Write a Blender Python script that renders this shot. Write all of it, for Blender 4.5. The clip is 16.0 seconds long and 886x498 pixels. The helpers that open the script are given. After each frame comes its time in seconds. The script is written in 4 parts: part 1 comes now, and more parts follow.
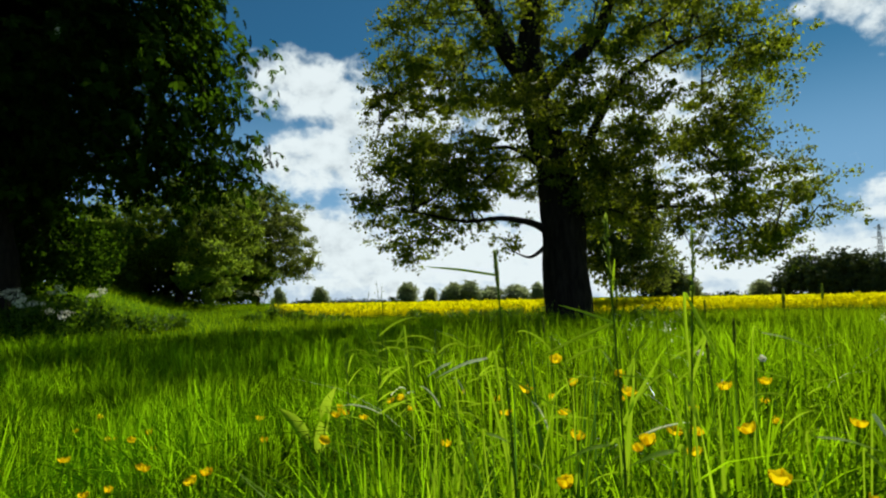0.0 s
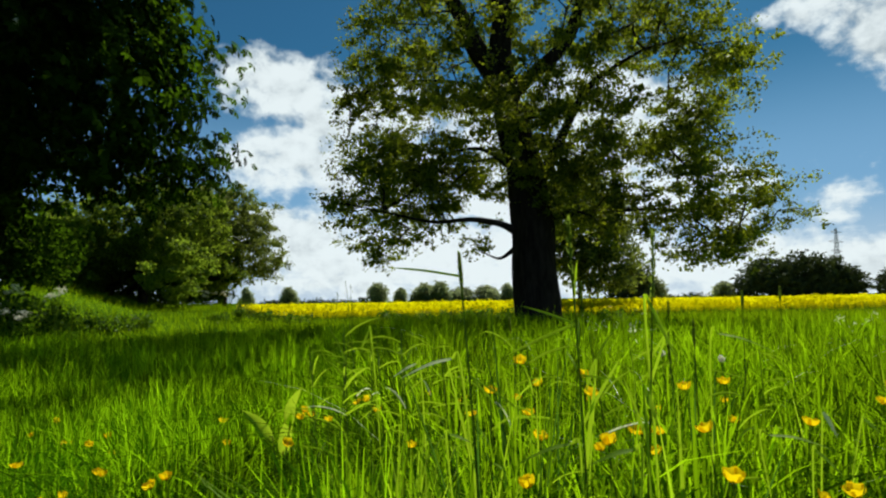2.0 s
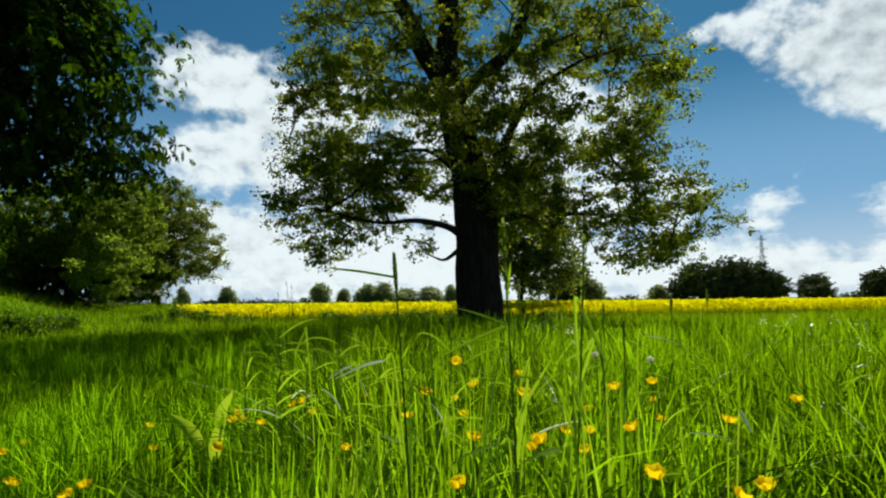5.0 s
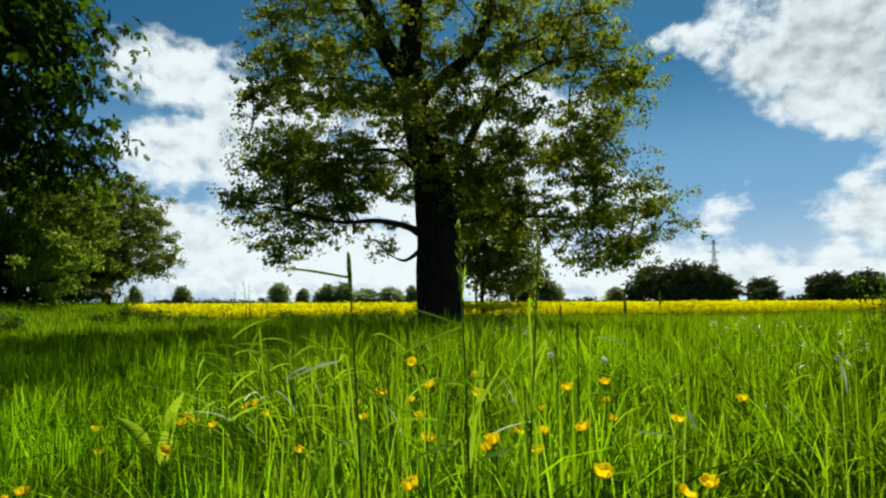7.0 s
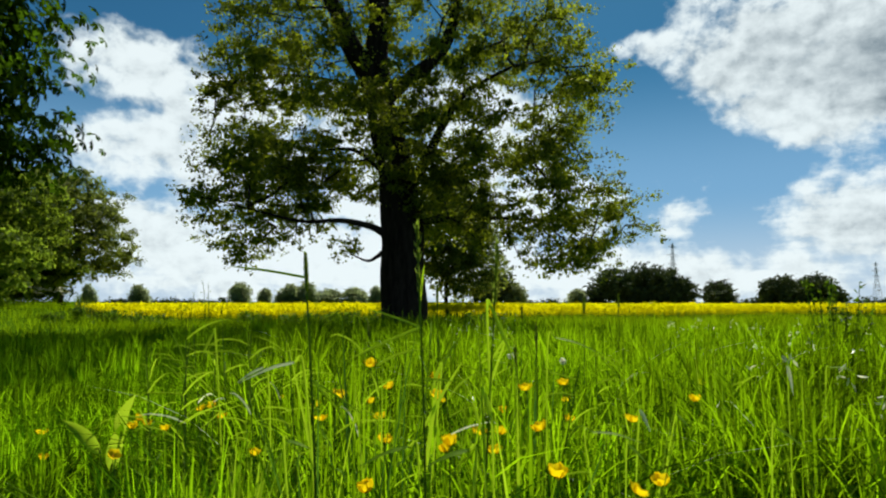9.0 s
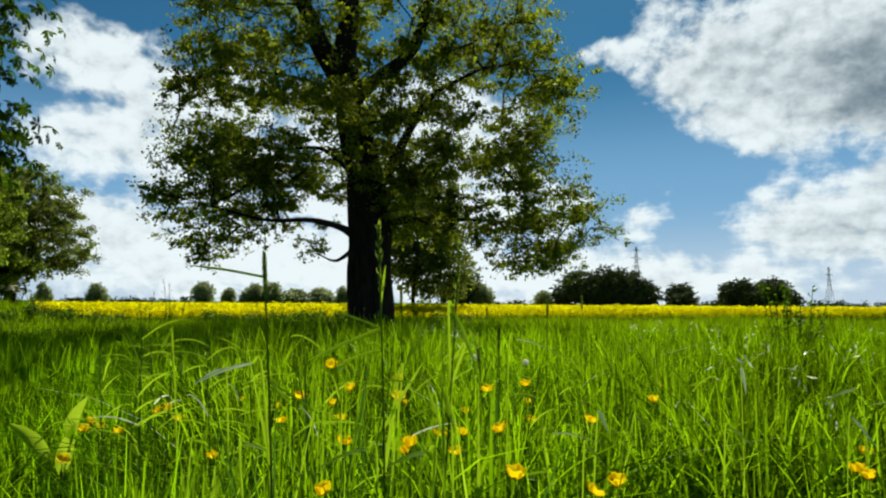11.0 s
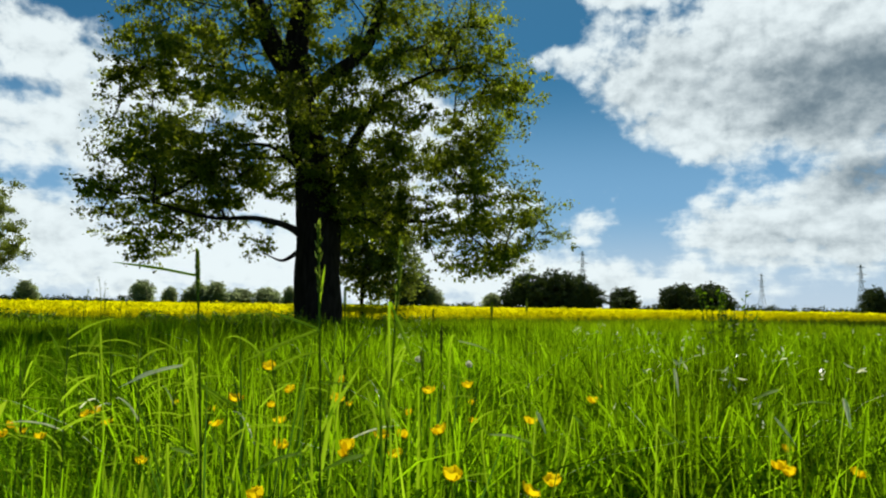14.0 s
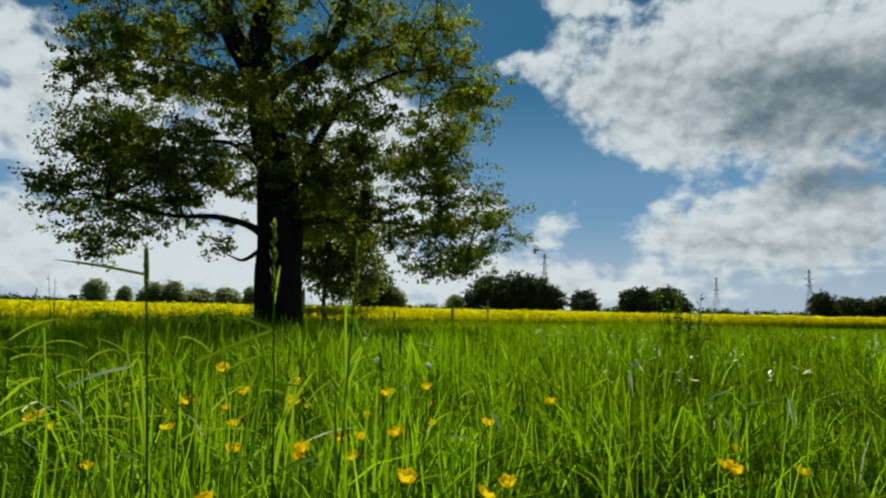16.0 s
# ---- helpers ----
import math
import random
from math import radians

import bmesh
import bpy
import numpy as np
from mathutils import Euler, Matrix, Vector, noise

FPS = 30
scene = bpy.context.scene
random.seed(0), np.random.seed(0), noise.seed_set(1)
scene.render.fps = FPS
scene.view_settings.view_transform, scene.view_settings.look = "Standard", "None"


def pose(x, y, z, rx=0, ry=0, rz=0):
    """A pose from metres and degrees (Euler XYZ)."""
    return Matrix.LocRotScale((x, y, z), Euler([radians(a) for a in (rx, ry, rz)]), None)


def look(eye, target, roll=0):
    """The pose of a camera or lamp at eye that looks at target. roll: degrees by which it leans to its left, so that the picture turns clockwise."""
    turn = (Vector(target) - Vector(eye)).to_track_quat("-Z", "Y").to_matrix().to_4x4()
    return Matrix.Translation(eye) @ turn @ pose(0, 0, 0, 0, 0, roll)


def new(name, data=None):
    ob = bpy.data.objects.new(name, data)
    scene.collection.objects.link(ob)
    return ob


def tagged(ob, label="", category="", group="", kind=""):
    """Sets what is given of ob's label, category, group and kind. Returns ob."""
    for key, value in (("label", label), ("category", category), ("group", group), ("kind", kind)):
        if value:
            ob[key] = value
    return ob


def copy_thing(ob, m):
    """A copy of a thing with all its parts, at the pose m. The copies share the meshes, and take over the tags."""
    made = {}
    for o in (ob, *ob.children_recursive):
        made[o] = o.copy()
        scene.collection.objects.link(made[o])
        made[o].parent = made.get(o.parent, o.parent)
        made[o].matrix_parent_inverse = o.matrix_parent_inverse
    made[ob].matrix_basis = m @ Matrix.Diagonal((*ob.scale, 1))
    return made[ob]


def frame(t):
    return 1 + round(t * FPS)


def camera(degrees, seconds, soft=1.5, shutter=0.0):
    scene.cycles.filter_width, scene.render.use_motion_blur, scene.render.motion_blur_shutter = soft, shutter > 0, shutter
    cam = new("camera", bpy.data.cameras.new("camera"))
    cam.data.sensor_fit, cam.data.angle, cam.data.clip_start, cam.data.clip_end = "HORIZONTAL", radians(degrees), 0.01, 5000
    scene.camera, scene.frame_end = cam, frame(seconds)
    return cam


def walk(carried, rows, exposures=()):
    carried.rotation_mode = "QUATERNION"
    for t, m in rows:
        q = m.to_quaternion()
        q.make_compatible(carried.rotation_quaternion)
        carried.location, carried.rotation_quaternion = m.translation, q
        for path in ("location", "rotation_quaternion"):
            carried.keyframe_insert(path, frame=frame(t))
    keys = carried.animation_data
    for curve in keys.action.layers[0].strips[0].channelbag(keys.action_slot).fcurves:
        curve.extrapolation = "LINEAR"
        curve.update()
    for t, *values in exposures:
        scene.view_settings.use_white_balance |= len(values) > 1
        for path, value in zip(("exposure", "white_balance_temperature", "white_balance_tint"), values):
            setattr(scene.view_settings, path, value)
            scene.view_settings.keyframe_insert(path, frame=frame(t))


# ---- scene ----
cam = camera(72.56, 16.0, soft=2.15)
EYE = 0.62
# seconds, yaw, pitch, roll of the head on its slider
TURN = (
    (0.0, -0.01, 4.81, 1.08), (1.0, -1.34, 4.82, 1.01), (2.0, -2.83, 4.83, 0.92), (3.0, -4.49, 4.84, 0.81),
    (4.0, -6.28, 4.85, 0.69), (5.0, -8.14, 4.87, 0.56), (6.0, -10.01, 4.89, 0.41), (7.0, -11.84, 4.92, 0.25),
    (8.0, -13.58, 4.96, 0.09), (9.0, -15.22, 5.00, -0.08), (10.0, -16.79, 5.04, -0.25), (11.0, -18.32, 5.10, -0.43),
    (12.0, -19.86, 5.16, -0.60), (13.0, -21.45, 5.24, -0.77), (14.0, -23.12, 5.32, -0.94), (15.0, -24.86, 5.41, -1.10),
    (16.0, -26.60, 5.52, -1.25),
)
SLIDE = 0.067
walk(cam, [(t, pose(SLIDE * t / 16.0, 0, EYE, 90 + p, r, y)) for t, y, p, r in TURN], exposures=((0.0, 0.02), (3.0, 0.03), (7.0, 0.09), (13.0, 0.07), (14.5, 0.05), (15.2, -0.12), (16.0, -0.32)))

# ---- light ----
SUN_AZ, SUN_EL = 29.0, 49.0
sun = new("sun", bpy.data.lights.new("sun", "SUN"))
sun.data.energy, sun.data.angle, sun.data.color = 5.0, radians(0.53), (1.0, 0.965, 0.86)
sa, se = radians(SUN_AZ), radians(SUN_EL)
sun.matrix_world = look((60 * math.sin(sa), 60 * math.cos(sa), 60 * math.tan(se)), (0, 0, 0))


class Net:
    """Short hand for node trees."""

    def __init__(self, tree):
        self.tree = tree
        tree.nodes.clear()

    def add(self, kind, inputs=(), **settings):
        n = self.tree.nodes.new(kind)
        for key, value in settings.items():
            setattr(n, key, value)
        for key, value in dict(inputs).items():
            if isinstance(value, bpy.types.NodeSocket):
                self.tree.links.new(value, n.inputs[key])
            else:
                n.inputs[key].default_value = value
        return n

    def math(self, op, a, b=0.0, c=0.0, clamp=False):
        return self.add("ShaderNodeMath", {0: a, 1: b, 2: c}, operation=op, use_clamp=clamp).outputs[0]

    def noise(self, vector, scale, detail=4.0, rough=0.55, warp=0.0, dims="3D"):
        return self.add("ShaderNodeTexNoise", {"Vector": vector, "Scale": scale, "Detail": detail, "Roughness": rough, "Distortion": warp}, noise_dimensions=dims).outputs["Fac"]

    def mix(self, f, a, b, mode="MIX"):
        n = self.add("ShaderNodeMix", data_type="RGBA", blend_type=mode)
        for i, v in ((0, f), (6, a), (7, b)):
            if isinstance(v, bpy.types.NodeSocket):
                self.tree.links.new(v, n.inputs[i])
            else:
                n.inputs[i].default_value = (*v, 1.0) if isinstance(v, tuple) and len(v) == 3 else v
        return n.outputs[2]

    def step(self, value, lo, hi, a=0.0, b=1.0):
        return self.add("ShaderNodeMapRange", {0: value, 1: lo, 2: hi, 3: a, 4: b}, interpolation_type="SMOOTHSTEP").outputs[0]


def make_world():
    world = bpy.data.worlds.new("sky")
    scene.world = world
    world.use_nodes = True
    n = Net(world.node_tree)
    sky = n.add("ShaderNodeTexSky", sky_type="NISHITA", sun_disc=False, sun_elevation=se, sun_rotation=sa, air_density=1.0, dust_density=0.3, ozone_density=2.0)
    way = n.add("ShaderNodeTexCoord").outputs["Generated"]
    x, y, z = n.add("ShaderNodeSeparateXYZ", {0: way}).outputs
    az = n.math("MULTIPLY", n.math("ARCTAN2", x, y), 180 / math.pi)
    el = n.math("MULTIPLY", n.math("ARCSINE", z), 180 / math.pi)
    # clouds: middle azimuth and elevation, half widths, weight
    clouds = (
        (-12.0, 19.5, 7.0, 3.2, 1.0), (-4.0, 17.5, 8.0, 3.5, 1.0), (-12.0, 13.0, 6.5, 3.2, 1.0), (-3.0, 12.0, 9.0, 4.0, 1.0), (-9.0, 5.5, 9.0, 3.5, 1.05),
        (5.0, 4.0, 20.0, 4.5, 1.1), (15.0, 9.0, 13.0, 6.0, 1.15), (24.0, 9.0, 7.0, 4.0, 1.0), (18.0, 15.5, 9.0, 5.5, 1.05), (7.0, 17.0, 5.0, 3.2, 1.0), (37.0, 7.3, 2.8, 1.8, 0.85), (30.0, 2.2, 30.0, 3.0, 0.95),
    )
    towering = (
        (51.0, 6.5, 7.0, 4.2, 1.0), (58.0, 8.0, 9.0, 5.5, 1.1), (35.0, 22.4, 3.0, 1.7, 0.9), (43.5, 20.6, 6.5, 4.4, 1.1), (40.0, 27.5, 4.5, 2.0, 0.9), (38.6, 24.8, 3.2, 2.2, 0.85),
        (43.8, 16.0, 4.2, 2.5, 0.95), (54.0, 20.3, 12.0, 8.5, 1.25), (72.0, 18.0, 12.0, 11.0, 1.1), (-50.0, 18.0, 12.0, 6.0, 0.9), (140.0, 16.0, 24.0, 7.0, 0.85), (-140.0, 18.0, 26.0, 7.0, 0.85),
    )
    field = None
    for a, e, ra, re, w in clouds + towering:
        da = n.math("DIVIDE", n.math("WRAP", n.math("SUBTRACT", az, a), 180.0, -180.0), ra)
        de = n.math("DIVIDE", n.math("SUBTRACT", el, e), re)
        q = n.math("ADD", n.math("MULTIPLY", da, da), n.math("MULTIPLY", de, de))
        b = n.math("MULTIPLY", n.math("MAXIMUM", n.math("SUBTRACT", 1.0, n.math("MULTIPLY", q, 0.5)), 0.0), w)
        field = b if field is None else n.math("SMOOTH_MAX", field, b, 0.15)
    flat = n.add("ShaderNodeCombineXYZ", {0: n.math("MULTIPLY", az, 0.070), 1: n.math("MULTIPLY", el, 0.088), 2: 0.0}).outputs[0]
    long = n.add("ShaderNodeCombineXYZ", {0: n.math("MULTIPLY", az, 0.035), 1: n.math("MULTIPLY", el, 0.26), 2: 3.0}).outputs[0]
    billow = n.noise(flat, 2.6, 7.0, 0.56, 0.15)
    fine = n.noise(flat, 8.0, 5.0, 0.56, 0.2)
    streak = n.noise(long, 2.2, 6.0, 0.6, 0.3)
    low = n.step(el, 15.0, 7.0)
    dens = n.math("ADD", field, n.math("MULTIPLY", n.math("SUBTRACT", billow, 0.5), 1.7))
    dens = n.math("ADD", dens, n.math("MULTIPLY", n.math("SUBTRACT", fine, 0.5), 0.8))
    dens = n.math("ADD", dens, n.math("MULTIPLY", n.math("MULTIPLY", n.math("SUBTRACT", streak, 0.52), 0.9), low))
    mask = n.step(dens, 0.36, 0.86)
    # thick cloud turns grey below; a second look further up tells where it is thick above
    up = n.add("ShaderNodeVectorMath", {0: flat, 1: (-0.03, 0.10, 0.0)}, operation="ADD").outputs[0]
    above = n.noise(up, 2.6, 7.0, 0.56, 0.15)
    fine_up = n.noise(up, 8.0, 5.0, 0.56, 0.2)
    shade = n.math("ADD", n.math("MULTIPLY", n.math("SUBTRACT", above, billow), 1.7), n.math("MULTIPLY", n.math("SUBTRACT", fine_up, fine), 0.9))
    shade = n.math("ADD", shade, n.math("MULTIPLY", n.math("SUBTRACT", dens, 0.85), 0.32))
    shade = n.math("ADD", shade, n.math("MULTIPLY", n.math("MULTIPLY", n.math("SUBTRACT", 0.55, streak), 1.1), low))
    for ca, ce, ra, re, k in ((57.0, 17.6, 11.0, 4.4, 0.85), (59.0, 10.3, 7.0, 2.0, 0.75), (-10.0, 16.3, 8.0, 1.2, 0.35), (66.0, 15.0, 14.0, 11.0, 0.7), (49.0, 18.5, 13.0, 8.0, 0.30), (56.0, 7.0, 12.0, 4.0, 0.32), (16.0, 5.0, 24.0, 9.0, -0.7), (42.0, 20.0, 9.0, 5.0, 0.32)):
        da = n.math("DIVIDE", n.math("SUBTRACT", az, ca), ra)
        de = n.math("DIVIDE", n.math("SUBTRACT", el, ce), re)
        belly = n.math("MAXIMUM", n.math("SUBTRACT", 1.0, n.math("ADD", n.math("MULTIPLY", da, da), n.math("MULTIPLY", de, de))), 0.0)
        shade = n.math("ADD", shade, n.math("MULTIPLY", belly, n.math("MULTIPLY", n.math("ADD", n.math("MULTIPLY", fine, 0.9), n.math("MULTIPLY", above, 1.1)), k)))
    grey = n.step(n.math("ADD", shade, n.math("MULTIPLY", n.math("SUBTRACT", fine, 0.5), -1.2)), -0.25, 1.75)
    white = n.mix(grey, (CLOUD * 0.90, CLOUD * 1.0, CLOUD * 1.02), (CLOUD * 0.17, CLOUD * 0.235, CLOUD * 0.28))
    pale = n.step(el, 22.0, 9.0)
    haze = n.step(el, 10.0, 0.0)
    blue = n.mix(1.0, sky.outputs[0], (0.135, 0.390, 0.475), "MULTIPLY")
    blue = n.mix(n.math("MULTIPLY", pale, 0.74), blue, (CLOUD * 0.25, CLOUD * 0.48, CLOUD * 0.75))
    base = n.mix(n.math("MULTIPLY", haze, 0.8), blue, (CLOUD * 0.62, CLOUD * 0.74, CLOUD * 0.86))
    out = n.mix(n.math("MULTIPLY", mask, 0.96), base, white)
    bg = n.add("ShaderNodeBackground", {"Color": out, "Strength": SKY})
    n.add("ShaderNodeOutputWorld", {"Surface": bg.outputs[0]})


SKY, CLOUD = 0.10, 9.0
make_world()


# ---- materials ----
def material(name):
    m = bpy.data.materials.new(name)
    m.use_nodes = True
    return m, Net(m.node_tree)


def leafy(name, dark, light, glow, rough=0.45, through_light=0.45, spec=0.5, scale=0.8, per="island", vary=0.22):
    """Green matter that lets light through: two colours by piece and by patch."""
    m, n = material(name)
    if per == "island":
        pick = n.add("ShaderNodeNewGeometry").outputs["Random Per Island"]
    else:
        pick = n.add("ShaderNodeObjectInfo").outputs["Random"]
    where = n.add("ShaderNodeTexCoord").outputs["Object"]
    patch = n.step(n.noise(where, scale, 3.0), 0.3, 0.7)
    f = n.math("ADD", n.math("MULTIPLY", pick, 0.6), n.math("MULTIPLY", patch, 0.4))
    grain = n.noise(where, 60.0, 2.0)
    col = n.mix(f, dark, light)
    col = n.mix(n.math("MULTIPLY", grain, 0.3), col, tuple(0.6 * c for c in dark))
    bs = n.add("ShaderNodeBsdfPrincipled", {"Base Color": col, "Roughness": rough, "Specular IOR Level": spec})
    tr = n.add("ShaderNodeBsdfTranslucent", {"Color": n.mix(n.step(f, 0.12, 0.78), tuple(vary * c for c in glow), glow)})
    mx = n.add("ShaderNodeMixShader", {0: through_light, 1: bs.outputs[0], 2: tr.outputs[0]})
    n.add("ShaderNodeOutputMaterial", {"Surface": mx.outputs[0]})
    return m


def solid(name, dark, light, scale=6.0, rough=0.8, spec=0.3, bump=0.3, stretch=(1, 1, 1), metal=0.0):
    m, n = material(name)
    where = n.add("ShaderNodeTexCoord").outputs["Object"]
    where = n.add("ShaderNodeVectorMath", {0: where, 1: stretch}, operation="MULTIPLY").outputs[0]
    a = n.noise(where, scale, 6.0, 0.65, 0.4)
    b = n.noise(where, scale * 0.15, 3.0)
    f = n.step(n.math("ADD", n.math("MULTIPLY", a, 0.7), n.math("MULTIPLY", b, 0.3)), 0.32, 0.68)
    bs = n.add("ShaderNodeBsdfPrincipled", {"Base Color": n.mix(f, dark, light), "Roughness": rough, "Specular IOR Level": spec, "Metallic": metal})
    bp = n.add("ShaderNodeBump", {"Height": a, "Strength": bump, "Distance": 0.05})
    n.tree.links.new(bp.outputs[0], bs.inputs["Normal"])
    n.add("ShaderNodeOutputMaterial", {"Surface": bs.outputs[0]})
    return m


GRASS = leafy("grass_blade", (0.015, 0.045, 0.0012), (0.078, 0.17, 0.006), (0.39, 0.70, 0.005), 0.5, 0.62, 0.0, 1.1, "island", 0.14)
GRASS_FAR = leafy("grass_far", (0.025, 0.075, 0.002), (0.10, 0.19, 0.006), (0.42, 0.66, 0.005), 0.6, 0.55, 0.0, 0.45, "island", 0.16)
# greener grass copy; the left side's light and shade are put into its colour
FINE_SHADE_GRASS = leafy("fine_shade_grass", (0.016, 0.070, 0.0015), (0.070, 0.18, 0.005), (0.42, 0.80, 0.006), 0.5, 0.62, 0.0, 1.3, "island", 0.10)
FLAG = leafy("flag_blade", (0.15, 0.27, 0.012), (0.22, 0.36, 0.025), (0.56, 0.86, 0.02), 0.5, 0.52, 0.05, 6.0, "island", 0.6)
# sun glint painted as a whitish blade colour; also the pale flowering tips
PALE_GLINT = leafy("pale_glint_blade", (0.68, 0.80, 0.42), (0.80, 0.87, 0.54), (1.0, 1.0, 0.60), 0.32, 0.50, 0.8, 9.0, "island", 0.8)
BLUE_BLADE = leafy("blue_green_blade", (0.018, 0.065, 0.010), (0.05, 0.13, 0.020), (0.12, 0.30, 0.02), 0.45, 0.4, 0.04, 5.0, "island", 0.5)
STALK = leafy("grass_stalk", (0.05, 0.11, 0.008), (0.09, 0.18, 0.012), (0.25, 0.42, 0.01), 0.55, 0.4, 0.15)
SEED = leafy("seed_head", (0.09, 0.16, 0.02), (0.22, 0.32, 0.05), (0.45, 0.62, 0.05), 0.6, 0.5, 0.1, 20.0)
PETAL = leafy("buttercup_petal", (0.90, 0.62, 0.004), (0.92, 0.68, 0.005), (1.0, 0.76, 0.004), 0.45, 0.62, 0.2, 20.0, "object", 0.9)
STAMEN = leafy("buttercup_stamen", (0.8, 0.50, 0.01), (0.85, 0.58, 0.01), (0.8, 0.5, 0.01), 0.6, 0.3)
BROAD = leafy("broad_leaf", (0.10, 0.24, 0.010), (0.15, 0.30, 0.015), (0.60, 0.86, 0.03), 0.5, 0.66, 0.1, 8.0, "island", 0.8)
OAK_LEAF = leafy("oak_leaf", (0.024, 0.042, 0.007), (0.075, 0.10, 0.016), (0.44, 0.54, 0.020), 0.55, 0.54, 0.12, 0.5)
# well below a real leaf's tone: deep crown shade is put into the colour
SHADED_LEAF = leafy("shaded_leaf", (0.005, 0.013, 0.002), (0.013, 0.030, 0.003), (0.16, 0.34, 0.010), 0.8, 0.25, 0.0, 0.5)
BUSH_LEAF = leafy("bush_leaf", (0.05, 0.095, 0.010), (0.12, 0.185, 0.020), (0.46, 0.66, 0.04), 0.6, 0.50, 0.10, 0.4)
MAPLE_LEAF = leafy("maple_leaf", (0.05, 0.085, 0.02), (0.10, 0.145, 0.03), (0.40, 0.50, 0.06), 0.6, 0.45, 0.15, 0.4)
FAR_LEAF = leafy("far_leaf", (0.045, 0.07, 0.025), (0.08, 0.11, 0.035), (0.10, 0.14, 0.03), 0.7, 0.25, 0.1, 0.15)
# paler than FAR_LEAF: distance haze is put into this leaf colour
HAZY_LEAF = leafy("hazy_leaf", (0.13, 0.17, 0.08), (0.19, 0.24, 0.11), (0.6, 0.7, 0.3), 0.7, 0.6, 0.1, 0.15)
RAPE = leafy("rape_flower", (0.84, 0.75, 0.002), (0.90, 0.82, 0.003), (1.0, 0.94, 0.003), 0.9, 0.6, 0.0, 0.5, "island", 0.9)
RAPE_GREEN = leafy("rape_stem", (0.10, 0.17, 0.02), (0.17, 0.25, 0.03), (0.2, 0.3, 0.02), 0.6, 0.35, 0.2)
NETTLE = leafy("nettle_leaf", (0.025, 0.065, 0.004), (0.06, 0.13, 0.008), (0.25, 0.45, 0.01), 0.55, 0.4, 0.1, 2.0)
UMBEL = leafy("white_umbel", (0.80, 0.80, 0.58), (0.90, 0.90, 0.70), (0.95, 0.92, 0.70), 0.6, 0.55, 0.1, 0.8, "island", 0.9)
BARK = solid("bark", (0.008, 0.007, 0.005), (0.032, 0.026, 0.020), 9.0, 0.95, 0.05, 0.9, (1, 1, 0.25))
TWIG = solid("twig_bark", (0.015, 0.012, 0.009), (0.05, 0.04, 0.03), 14.0, 0.9, 0.2, 0.4)
STEEL = solid("galvanised_steel", (0.25, 0.27, 0.29), (0.36, 0.38, 0.40), 0.5, 0.6, 0.4, 0.1, (1, 1, 1), 0.4)
SOIL = solid("meadow_floor", (0.040, 0.095, 0.004), (0.085, 0.17, 0.008), 3.0, 0.95, 0.0, 0.6)


# ---- geometry helpers ----
def raw_mesh(name, verts, faces, mat, smooth=False):
    """One mesh from arrays: verts (n, 3), faces (m, k) with k corners each."""
    verts, faces = np.asarray(verts, np.float32).reshape(-1, 3), np.asarray(faces, np.int32)
    k = faces.shape[1]
    me = bpy.data.meshes.new(name)
    me.vertices.add(len(verts))
    me.vertices.foreach_set("co", verts.ravel())
    me.loops.add(faces.size)
    me.loops.foreach_set("vertex_index", faces.ravel())
    me.polygons.add(len(faces))
    me.polygons.foreach_set("loop_start", np.arange(0, faces.size, k, dtype=np.int32))
    if smooth:
        me.polygons.foreach_set("use_smooth", np.ones(len(faces), bool))
    me.update(calc_edges=True)
    me.validate()
    me.materials.append(mat)
    return me


def raw(name, verts, faces, mat, parent=None, label="", smooth=False):
    ob = new(name, raw_mesh(name, verts, faces, mat, smooth))
    ob.parent = parent
    if name in ("crown", "branchwork", "leaf_spray", "umbel", "blossom", "stems", "canopy", "seed_head"):
        ob["kind"] = "stuff"
    return tagged(ob, label)


def thing(name, label, category, at=(0, 0, 0), group="", kind=""):
    ob = new(name)
    ob.location = at
    return tagged(ob, label, category, group, kind)


def waves(x, y, scale, seed):
    """Smooth uneven values, about -1 to 1."""
    g = np.random.default_rng(seed)
    s = 0.0
    for i in range(7):
        a, ph, k = g.uniform(0, 2 * np.pi), g.uniform(0, 2 * np.pi), g.uniform(0.6, 2.2) / scale
        s = s + np.sin((np.cos(a) * x + np.sin(a) * y) * k * 3.0 + ph)
    return s / 3.2


def ramp(v, lo, hi):
    u = np.clip((v - lo) / (hi - lo), 0, 1)
    return u * u * (3 - 2 * u)


def ground_z(x, y, banks=1.0):
    x, y = np.asarray(x, float), np.asarray(y, float)
    r = np.hypot(x, y)
    side = ramp(-x - 0.285 * y, -1.6, 0.8) * (1 - ramp(r, 50.0, 90.0)) * banks
    z = -0.12 * ramp(r, 3.0, 14.0) - 0.16 * np.exp(-((x - 1.8) / 3.2) ** 2 - ((y - 14.8) / 2.2) ** 2)
    z = z - 0.80 * ramp(y - 0.02 * x, 19.5, 27.0) * (1 - side) + 0.05 * ramp(r, 60.0, 140.0) * (1 - side) + 0.50 * side * ramp(r, 13.0, 25.0)
    bank = 0.95 * ramp(-x - 0.33 * y, 1.6, 6.0) * ramp(y, 6.0, 15.0) * (1 - ramp(r, 40.0, 80.0))
    return z + bank + 0.02 * waves(x, y, 3.0, 5) * ramp(r, 1.5, 6.0)


